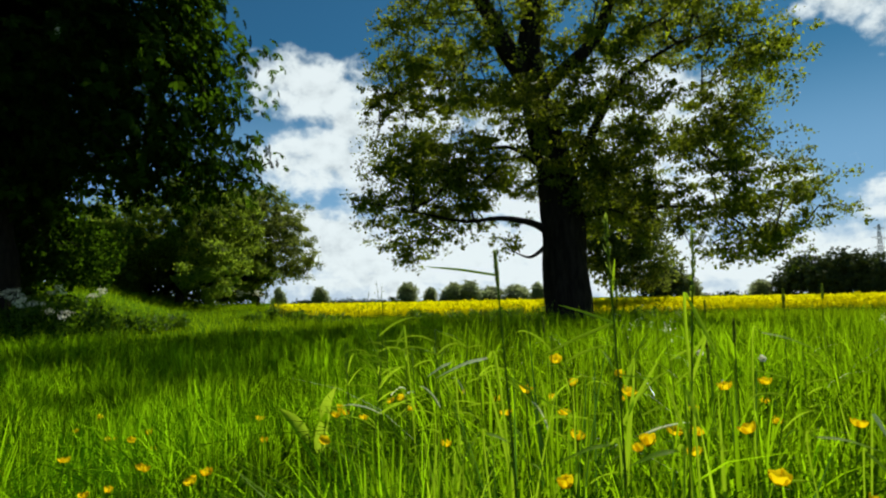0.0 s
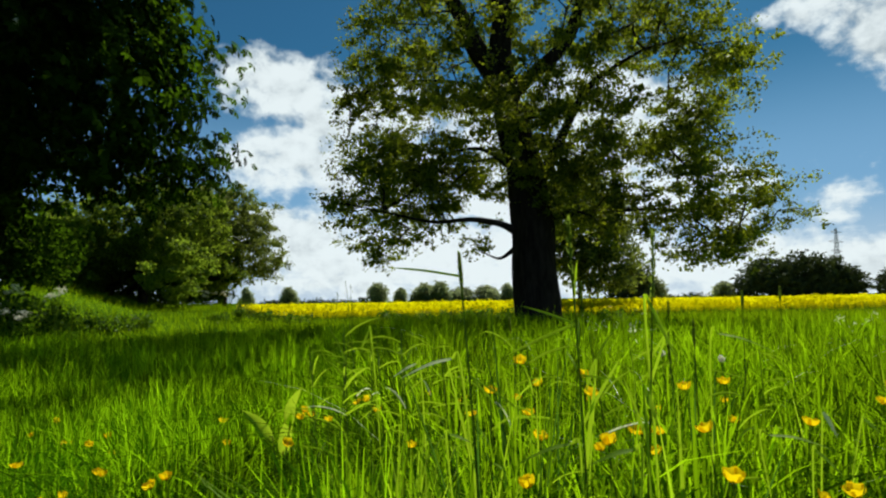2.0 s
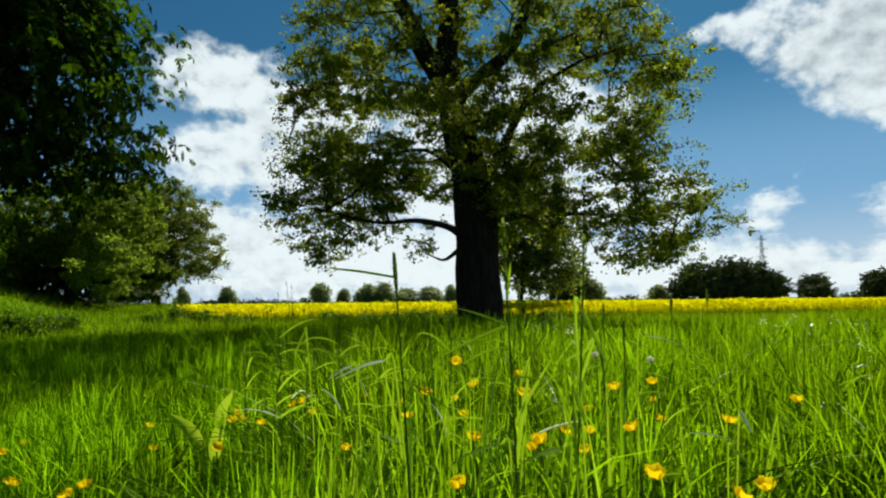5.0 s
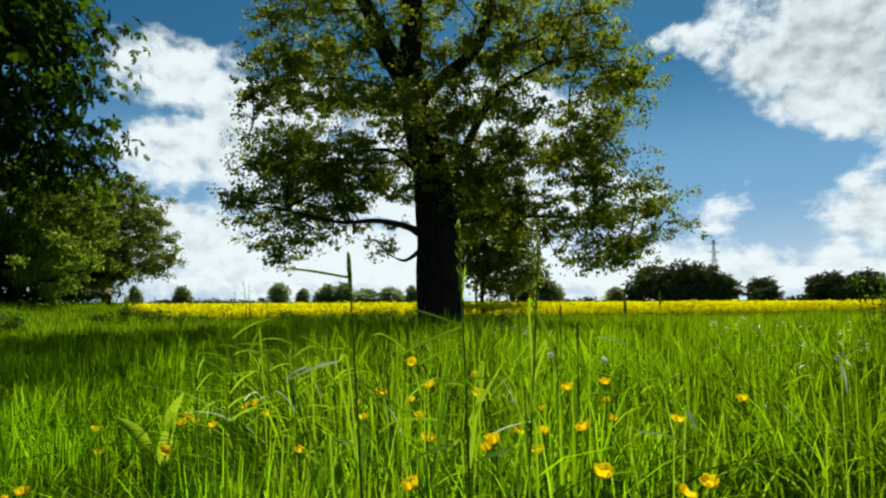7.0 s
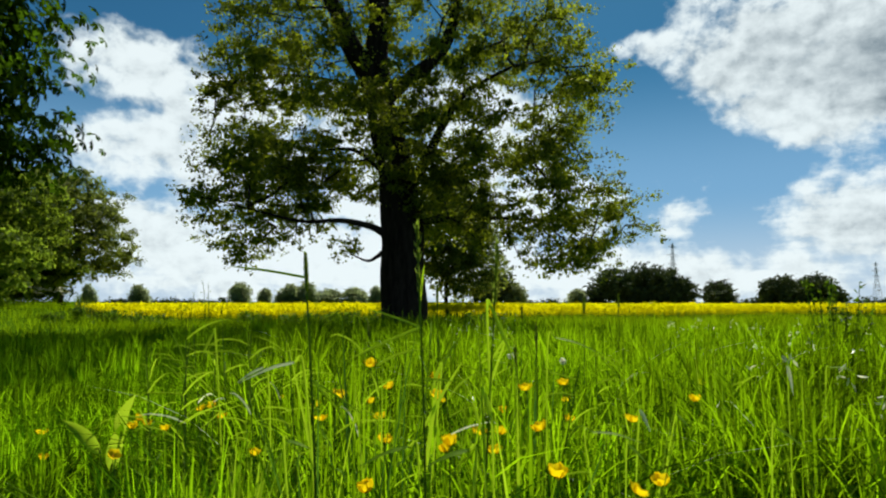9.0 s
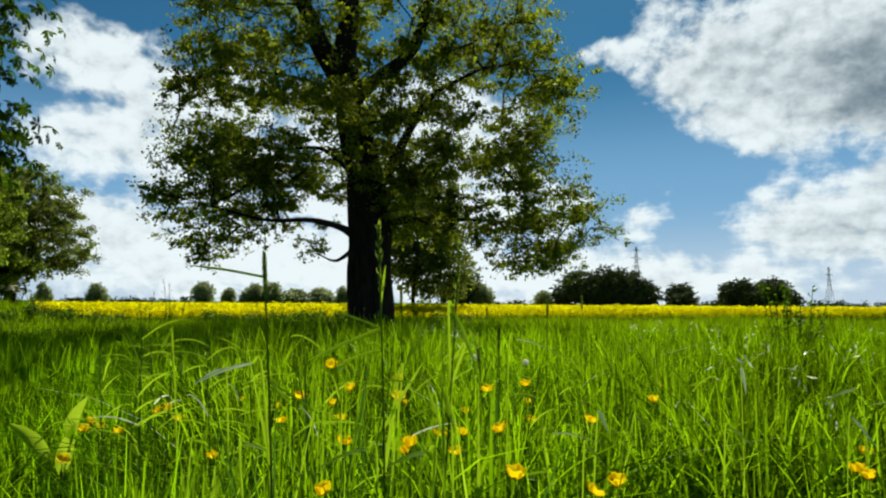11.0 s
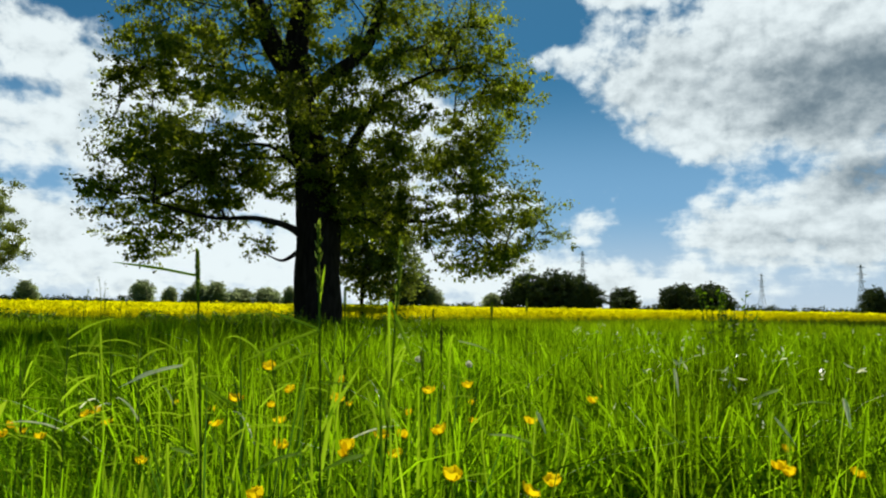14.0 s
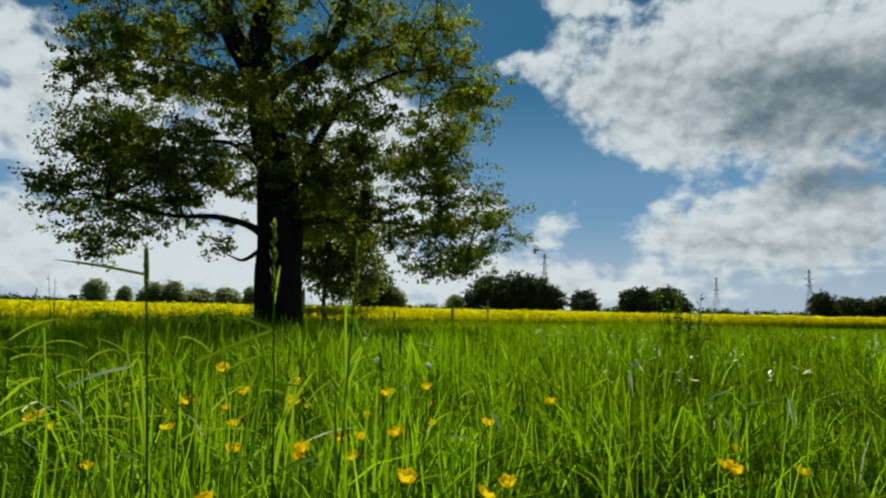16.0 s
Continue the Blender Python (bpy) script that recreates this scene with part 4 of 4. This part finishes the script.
def make_bent_blades():
    """Single blades that break over, some tips painted with a glint: crest, end, width."""
    rows = (
        ((0.323, 0.806, 0.612), (0.358, 0.780, 0.521), 0.0058), ((0.069, 0.860, 0.537), (-0.011, 0.845, 0.513), 0.0050), ((0.200, 0.726, 0.447), (0.129, 0.725, 0.426), 0.0042),
        ((0.262, 0.690, 0.447), (0.204, 0.693, 0.430), 0.0055), ((0.299, 0.762, 0.502), (0.310, 0.745, 0.455), 0.0060), ((0.467, 0.911, 0.562), (0.535, 0.860, 0.536), 0.0036),
        ((0.051, 0.800, 0.446), (0.083, 0.787, 0.436), 0.0040), ((0.558, 0.805, 0.461), (0.564, 0.785, 0.431), 0.0055), ((0.446, 0.755, 0.445), (0.503, 0.707, 0.436), 0.0040),
        ((0.888, 0.863, 0.511), (0.881, 0.845, 0.464), 0.0052), ((0.837, 0.623, 0.469), (0.843, 0.590, 0.434), 0.0050),
    )
    wider = (
        ((0.971, 0.609, 0.491), (0.961, 0.593, 0.450), 0.0070), ((0.698, 0.699, 0.449), (0.718, 0.660, 0.422), 0.0060), ((1.008, 0.728, 0.462), (1.040, 0.653, 0.470), 0.0045),
        ((0.284, 0.922, 0.518), (0.266, 0.911, 0.477), 0.0045), ((-0.083, 1.293, 0.558), (-0.102, 1.271, 0.515), 0.0045), ((0.018, 1.249, 0.491), (-0.035, 1.228, 0.466), 0.0050),
        ((1.003, 0.734, 0.486), (0.958, 0.762, 0.463), 0.0060), ((0.805, 1.061, 0.398), (0.816, 1.029, 0.375), 0.0060), ((0.453, 0.670, 0.446), (0.470, 0.646, 0.423), 0.0040), ((1.444, 1.296, 0.448), (1.464, 1.231, 0.444), 0.0090),
    )
    rng = np.random.default_rng(57)
    for k, (crest, end, w) in enumerate(rows + wider):
        x, y = crest[0] + rng.normal(0, 0.03), crest[1] + abs(rng.normal(0, 0.03))
        gz = float(ground_z(x, y))
        foot = np.array([x, y, gz])
        ob = thing("bent_grass_blade", "single long grass blade bent over, a pale glint painted on some tips", "grass blade", (x, y, gz), group="bent grass blades")
        a, b = np.array(crest) - foot, np.array(end) - foot
        over = np.array([b[0] - a[0], b[1] - a[1], 0.0]) * 0.10
        v, f = ribbon([(0, 0, -0.02), tuple(a * 0.55 + np.array([0.006, 0.006, 0.01])), tuple(a - over * 0.6 - np.array([0, 0, 0.010])), tuple(a + over)], [w * 0.45, w * 0.7, w * 0.85, w * 0.85], hint=(0.3, -0.8, 0.5))
        raw("blade", v, f, FLAG, ob)
        sag = 0.06 * np.linalg.norm(b - a)
        v, f = ribbon([tuple(a + over), tuple(a * 0.5 + b * 0.5 + np.array([0, 0, sag])), tuple(b)], [w * 0.85, w * 1.4, w * 1.4, w * 1.1, w * 0.6, w * 0.05], hint=(0.05, -0.45, 0.90), fold=0.10)
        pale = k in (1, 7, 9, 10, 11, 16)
        raw("blade_tip", v, f, PALE_GLINT if pale else FLAG, ob, "tip with a painted pale glint" if pale else "")


make_bent_blades()


def make_tufts():
    """Tall coarse tufts among the sward: every blade of its own."""
    rng = np.random.default_rng(61)
    spots = ((0.155, 0.89, 0.60), (0.10, 0.92, 0.52), (0.20, 0.98, 0.55), (0.33, 1.02, 0.55), (0.42, 0.90, 0.48), (0.52, 1.15, 0.52), (0.70, 1.05, 0.46), (0.88, 1.30, 0.48), (1.10, 1.05, 0.46), (0.26, 1.30, 0.52), (1.30, 1.55, 0.50), (0.95, 0.75, 0.40), (1.25, 0.80, 0.42), (0.31, 0.70, 0.34), (0.45, 0.66, 0.30), (0.64, 0.68, 0.32), (0.80, 0.82, 0.38), (0.02, 1.02, 0.42), (1.0, 0.95, 0.42), (0.60, 0.92, 0.40), (1.45, 1.1, 0.44))
    for x, y, h in spots:
        gz = float(ground_z(x, y))
        ob = thing("grass_tuft", "upright tuft of broad bright green grass blades", "grass tuft", (x, y, gz), group="grass tufts")
        for i in range(20):
            a = rng.uniform(0, 2 * math.pi)
            fx, fy = 0.035 * math.cos(a) * rng.uniform(0.2, 1.4), 0.035 * math.sin(a) * rng.uniform(0.2, 1.4)
            hh = h * rng.uniform(0.6, 1.06)
            lean = hh * abs(rng.normal(0.16, 0.20)) * (0.5 if h > 0.55 else 1.0)
            top = np.array([fx + lean * math.cos(a), fy + lean * math.sin(a), hh])
            mid = np.array([fx + 0.3 * lean * math.cos(a), fy + 0.3 * lean * math.sin(a), hh * 0.55])
            w = rng.uniform(0.0028, 0.0068)
            v, f = ribbon([(fx, fy, -0.02), tuple(mid), tuple(top)], [w * 0.7, w, w * 0.9, w * 0.08], hint=(math.cos(a + rng.normal(0, 0.6)), math.sin(a), 0.2), n=5)
            raw("blade", v, f, FLAG if i % 7 == 0 or (x < -0.01 and i % 2) else BLUE_BLADE if i % 3 == 0 and 0.05 < x < 0.6 else GRASS, ob)


make_tufts()


def make_leafy_stems():
    """Grass stems with short blades standing off them all the way up."""
    rng = np.random.default_rng(65)
    spots = ((-0.20, 1.42, 0.53), (-0.13, 1.34, 0.57), (-0.05, 1.42, 0.58), (0.01, 1.30, 0.56), (-0.08, 1.24, 0.52), (-0.16, 1.52, 0.55), (-0.10, 1.44, 0.57), (-0.02, 1.36, 0.55), (-0.17, 1.30, 0.54), (-0.24, 1.50, 0.52), (0.03, 1.46, 0.56),
             (0.09, 1.12, 0.53), (0.16, 1.02, 0.56), (0.24, 0.97, 0.55), (0.36, 0.99, 0.56), (0.44, 0.93, 0.52), (0.12, 0.91, 0.50), (0.30, 1.20, 0.56), (0.50, 1.25, 0.54), (0.62, 1.40, 0.54), (0.78, 1.30, 0.50), (0.95, 1.45, 0.50), (1.15, 1.30, 0.48), (1.30, 1.20, 0.46))
    for x, y, h in spots:
        gz = float(ground_z(x, y))
        ob = thing("leafy_grass_stem", "upright grass stem with short bright blades standing off it", "grass stalk", (x, y, gz), group="leafy grass stems")
        lean = rng.normal(0, 0.03, 2)
        p = spline([(0, 0, -0.02), (lean[0] * 0.4, lean[1] * 0.4, h * 0.5), (lean[0], lean[1], h)], 10)
        raw("stem", *tubes([(p, np.linspace(0.0018, 0.0009, len(p)))], 5), STALK, ob, smooth=True)
        for k in range(8):
            i = int((0.50 + 0.48 * (k + rng.uniform(0, 0.8)) / 8) * (len(p) - 1))
            a, ln, w = rng.uniform(0, 2 * math.pi), rng.uniform(0.05, 0.115), rng.uniform(0.0022, 0.0040)
            rise, droop = rng.uniform(0.1, 1.0), rng.uniform(-0.1, 0.7)
            d = np.array([math.cos(a), 0.6 * math.sin(a), 0.0])
            q = p[i]
            pts = [tuple(q), tuple(q + d * ln * 0.35 + np.array([0, 0, rise * ln * 0.35])), tuple(q + d * ln * 0.75 + np.array([0, 0, ln * (rise * 0.6 - droop * 0.15)])), tuple(q + d * ln + np.array([0, 0, ln * (rise * 0.7 - droop * 0.5)]))]
            v, f = ribbon(pts, [w * 0.7, w, w * 0.9, w * 0.5, w * 0.06], hint=(0.15, -1.0, rng.uniform(0.0, 0.5)), fold=0.12, n=4)
            raw("blade", v, f, PALE_GLINT if k == 3 and h > 0.55 else FLAG, ob)


make_leafy_stems()


def petal_mesh():
    """One cupped petal about the flower's axis, for a flower 1 across."""
    n, m = 5, 5
    v = []
    for i in range(n):
        t = i / (n - 1)
        for j in range(m):
            s = (j / (m - 1) - 0.5) * 2
            half = 0.36 * math.sin(math.pi * (0.10 + 0.52 * t))
            r = 0.50 * math.sin(t * 1.15) / math.sin(1.15)
            z = 0.53 * (1 - math.cos(t * 1.28)) + 0.07 * s * s * t - 0.035 * t * t * math.cos(s * 4.2)
            v.append((r - 0.06 * s * s * t, half * s, z))
    f = [(i * m + j, i * m + j + 1, (i + 1) * m + j + 1, (i + 1) * m + j) for i in range(n - 1) for j in range(m - 1)]
    return raw_mesh("petal", v, f, PETAL, True)


def stamen_mesh():
    rng = np.random.default_rng(71)
    paths = []
    for i in range(22):
        a, r = rng.uniform(0, 2 * math.pi), 0.15 * math.sqrt(rng.uniform())
        paths.append(([(r * 0.5 * math.cos(a), r * 0.5 * math.sin(a), 0.0), (r * math.cos(a), r * math.sin(a), rng.uniform(0.14, 0.24))], [0.02, 0.03]))
    return raw_mesh("stamens", *tubes(paths, 4), STAMEN)


def make_buttercups():
    rng = np.random.default_rng(72)
    petal, stamen = petal_mesh(), stamen_mesh()
    near = ((0.20, 1.09, 0.51), (0.26, 1.23, 0.45), (0.15, 1.15, 0.45), (0.29, 0.97, 0.47), (0.39, 1.36, 0.45), (0.49, 1.07, 0.46), (0.66, 1.26, 0.44), (0.43, 0.87, 0.43), (0.65, 1.21, 0.37), (0.63, 0.94, 0.42),
            (0.96, 1.20, 0.40), (0.36, 0.67, 0.42), (0.52, 0.70, 0.39), (0.47, 0.68, 0.39), (0.15, 0.77, 0.39), (0.20, 0.94, 0.41), (0.28, 0.85, 0.42), (0.39, 1.05, 0.39), (0.13, 1.30, 0.38), (0.00, 1.25, 0.33),
            (0.25, 1.29, 0.38), (0.40, 0.99, 0.37), (0.46, 1.13, 0.37), (0.32, 1.02, 0.37), (0.92, 0.68, 0.38), (0.97, 0.70, 0.36), (-0.25, 1.26, 0.34))
    far = ((-0.08, 1.49, 0.36), (-0.11, 1.59, 0.37), (-0.19, 1.43, 0.35), (-0.27, 1.57, 0.35), (-0.25, 1.42, 0.36), (-0.27, 1.67, 0.32), (0.61, 1.50, 0.34), (0.05, 1.80, 0.35), (0.26, 1.49, 0.38), (0.14, 1.60, 0.36), (-0.15, 1.74, 0.34),
           (1.24, 0.91, 0.33), (1.15, 0.71, 0.34), (-0.55, 1.83, 0.28), (-0.48, 1.63, 0.26), (0.53, 1.81, 0.32), (0.90, 1.72, 0.32), (1.51, 1.88, 0.33))
    side = ((-0.90, 1.46, 0.26), (-1.31, 2.19, 0.18), (-1.03, 2.02, 0.18), (-0.72, 1.46, 0.24), (-0.70, 1.44, 0.24), (-1.05, 2.19, 0.17), (-0.49, 1.20, 0.28), (-0.47, 1.22, 0.29), (-1.17, 2.19, 0.15), (-1.20, 2.20, 0.15), (-1.47, 2.62, 0.15),
            (-0.77, 1.32, 0.22), (-0.72, 1.32, 0.23), (-0.96, 2.03, 0.15), (-1.18, 1.65, 0.18))
    for x, y, z in near + far + side:
        gz = float(ground_z(x, y))
        fx, fy = x + rng.normal(0, 0.02), y + rng.normal(0, 0.02)
        ob = thing("buttercup", "yellow buttercup flower open on a thin green stem", "flower", (fx, fy, gz), group="buttercups in the meadow")
        head = np.array([x - fx, y - fy, z - gz - 0.006])
        p = spline([(0, 0, -0.02), (head[0] * 0.2, head[1] * 0.2, head[2] * 0.5), tuple(head)], 7)
        raw("stem", *tubes([(p, np.linspace(0.0013, 0.0008, len(p)))], 5), STALK, ob, smooth=True)
        size = rng.uniform(0.023, 0.029)
        tilt = pose(*head, rng.normal(4, 12), rng.normal(0, 14), rng.uniform(0, 360))
        cup = rng.uniform(0, 24)
        for k in range(5):
            o = new("petal", petal)
            o.parent = ob
            o.matrix_basis = tilt @ pose(0, 0, 0, 0, 0, 72 * k + rng.normal(0, 4)) @ pose(0, 0, 0, 0, -cup + rng.normal(0, 5), 0) @ Matrix.Diagonal((size, size, size, 1))
        o = new("stamens", stamen)
        o.parent = ob
        o.matrix_basis = tilt @ Matrix.Diagonal((size, size, size, 1))


make_buttercups()


def make_dock():
    """A young dock: broad upright leaves."""
    x, y = -0.33, 1.58
    gz = float(ground_z(x, y))
    ob = thing("dock_plant", "young dock with broad bright green leaves held upright", "plant", (x, y, gz))
    up = np.array([0.0, 0.0, -gz])
    for k, (base, middle, tip, w) in enumerate((((0.026, -0.016, 0.306), (0.026, -0.014, 0.354), (0.052, -0.010, 0.404), 0.027), ((-0.012, -0.027, 0.275), (-0.047, -0.034, 0.322), (-0.086, -0.044, 0.358), 0.028), ((0.010, -0.019, 0.235), (0.016, -0.018, 0.290), (0.030, -0.015, 0.345), 0.032),
                                               ((0.08, 0.0, 0.10), (0.12, 0.0, 0.17), (0.15, 0.0, 0.21), 0.03), ((0.04, -0.08, 0.08), (0.07, -0.12, 0.13), (0.10, -0.16, 0.16), 0.034))):
        a, b, m, t = np.array([0.01 * k - 0.02, 0, 0]), np.array(base) + up, np.array(middle) + up, np.array(tip) + up
        p = spline([tuple(a), tuple(a * 0.5 + b * 0.5 + np.array([0.004, 0, 0.01])), tuple(b), tuple(b * 0.7 + m * 0.3)], 6)
        raw("leaf_stalk", *tubes([(p, np.linspace(0.0028, 0.0016, len(p)))], 5), STALK, ob, smooth=True)
        v, fc = ribbon([tuple(b), tuple(m), tuple(t)], [w * 0.2, w * 0.8, w, w * 0.97, w * 0.8, w * 0.5, w * 0.05], hint=(0.25, -0.9, 0.45), fold=0.14, n=9)
        raw("leaf", v, fc, BROAD, ob, smooth=True)


make_dock()


def make_weeds():
    """Taller weeds that stand out of the far sward."""
    rng = np.random.default_rng(81)
    for x, y, h, n, label in ((5.75, 5.12, 0.95, 14, "clump of tall dark green docks with pale dead stems"), (-1.0, 10.45, 1.1, 4, "thin dark dead weed stalks standing in the grass"), (-1.5, 11.2, 0.9, 3, "thin dark dead weed stalks standing in the grass"),
                              (0.9, 12.6, 0.9, 3, "thin dark dead weed stalks standing in the grass"), (2.2, 13.0, 0.8, 3, "thin dark dead weed stalks standing in the grass")):
        ob = thing("tall_weed", label, "weed", (x, y, float(ground_z(x, y))), group="tall weeds")
        for i in range(n):
            dx, dy = rng.normal(0, 0.15 if n > 5 else 0.07, 2)
            hh = h * rng.uniform(0.6, 1.0)
            p = spline([(dx * 0.4, dy * 0.4, -0.02), (dx * 0.8, dy * 0.8, hh * 0.5), (dx * 1.3, dy, hh)], 5)
            raw("stem", *tubes([(p, np.linspace(0.006, 0.003, len(p)))], 5), STALK, ob)
            m = 18 if n > 5 else 14
            t = rng.uniform(0.35 if n > 5 else 0.6, 1.0, m)
            c = np.stack([np.interp(t, np.linspace(0, 1, len(p)), p[:, k]) for k in range(3)], -1) + rng.normal(0, 0.015, (m, 3))
            raw("leaf_spray", *leaves(rng, c, 0.062 if n > 5 else 0.035, -0.3, 0.4), NETTLE if n > 5 else SEED, ob)


make_weeds()


def make_cow_parsley():
    rng = np.random.default_rng(83)
    for i in range(18):
        a, d = (rng.uniform(-37.5, -29.0), rng.uniform(10.5, 13.5)) if i < 8 else (rng.uniform(-20.0, -16.6), rng.uniform(26.5, 29.5))
        x, y = polar(a, d)
        ob = thing("cow_parsley", "white flowering cow parsley on the shady bank" if i < 8 else "white flowering cow parsley at the field's corner", "plant", (x, y, float(ground_z(x, y))), group="cow parsley")
        h = rng.uniform(0.6, 1.0)
        for k in range(4):
            dx, dy = rng.normal(0, 0.10, 2)
            z = h * rng.uniform(0.75, 1.0)
            p = spline([(0, 0, -0.02), (dx * 0.3, dy * 0.3, z * 0.6), (dx, dy, z)], 4)
            raw("stem", *tubes([(p, np.linspace(0.005, 0.002, len(p)))], 4), STALK, ob)
            c = np.array([dx, dy, z]) + rng.normal(0, 1, (60, 3)) * np.array([0.036, 0.036, 0.018])
            raw("umbel", *leaves(rng, c, 0.018, 0.0, 0.9), UMBEL, ob)
        c = rng.normal(0, 1, (60, 3)) * np.array([0.12, 0.12, 0.12]) + np.array([0, 0, h * 0.4])
        raw("leaf_spray", *leaves(rng, c, 0.08, 0.2, 0.4), SHADED_LEAF, ob)


make_cow_parsley()


def make_white_heads():
    """Pale seed balls above the sward."""
    rng = np.random.default_rng(91)
    for x, y, z in ((0.63, 1.50, 0.478), (0.74, 1.42, 0.47)):
        gz = float(ground_z(x, y))
        ob = thing("dandelion_clock", "pale dandelion seed head on a thin stem", "seed head", (x, y, gz), group="dandelion seed heads")
        h = z - gz
        p = spline([(0, 0, -0.02), (0.01, 0, h * 0.5), (0, 0, h)], 6)
        raw("stem", *tubes([(p, np.linspace(0.0016, 0.0012, len(p)))], 5), STALK, ob, smooth=True)
        d = rng.normal(size=(160, 3))
        d /= np.linalg.norm(d, axis=1)[:, None]
        raw("seed_ball", *leaves(rng, np.array([0, 0, h]) + d * 0.006, 0.004, 0.0, 0.7), UMBEL, ob)


make_white_heads()


def nettle_clump(rng, x, y, h, label, group):
    ob = thing("nettle_clump", label, "plant", (x, y, float(ground_z(x, y))), group=group)
    for k in range(7):
        dx, dy = rng.normal(0, 0.22, 2)
        p = spline([(dx * 0.7, dy * 0.7, -0.02), (dx, dy, h * 0.6), (dx * 1.1, dy * 1.1, h * rng.uniform(0.8, 1.1))], 4)
        raw("stem", *tubes([(p, np.linspace(0.005, 0.002, len(p)))], 4), STALK, ob)
        t = rng.uniform(0.25, 1.0, 34)
        c = np.stack([np.interp(t, np.linspace(0, 1, len(p)), p[:, q]) for q in range(3)], -1) + rng.normal(0, 0.045, (34, 3))
        raw("leaf_spray", *leaves(rng, c, 0.085, 0.3, 0.5), NETTLE, ob)


def make_nettles():
    """Dark leafy undergrowth down the shady bank, and clumps added to deepen the oak's shade."""
    rng = np.random.default_rng(87)
    for i in range(26):
        x, y = polar(-36.0 + 13.0 * i / 25 + rng.normal(0, 0.3), 13.5 + 3.5 * i / 25 + rng.normal(0, 0.6))
        nettle_clump(rng, x, y, rng.uniform(0.32, 0.58) * (1 - 0.45 * i / 25), "low clump of dark green nettles on the shady bank", "nettles on the bank")
    # dark clumps added here to strengthen the weak shadow band under the oak
    for i in range(34):
        x, y = (rng.uniform(0.6, 5.6), rng.uniform(13.6, 16.6)) if i < 16 else (rng.uniform(-5.6, 3.0), rng.uniform(17.0, 20.5))
        nettle_clump(rng, x, y, rng.uniform(0.28, 0.52), "low clump of dark green nettles added to deepen the oak's shade", "nettles under the oak")


make_nettles()
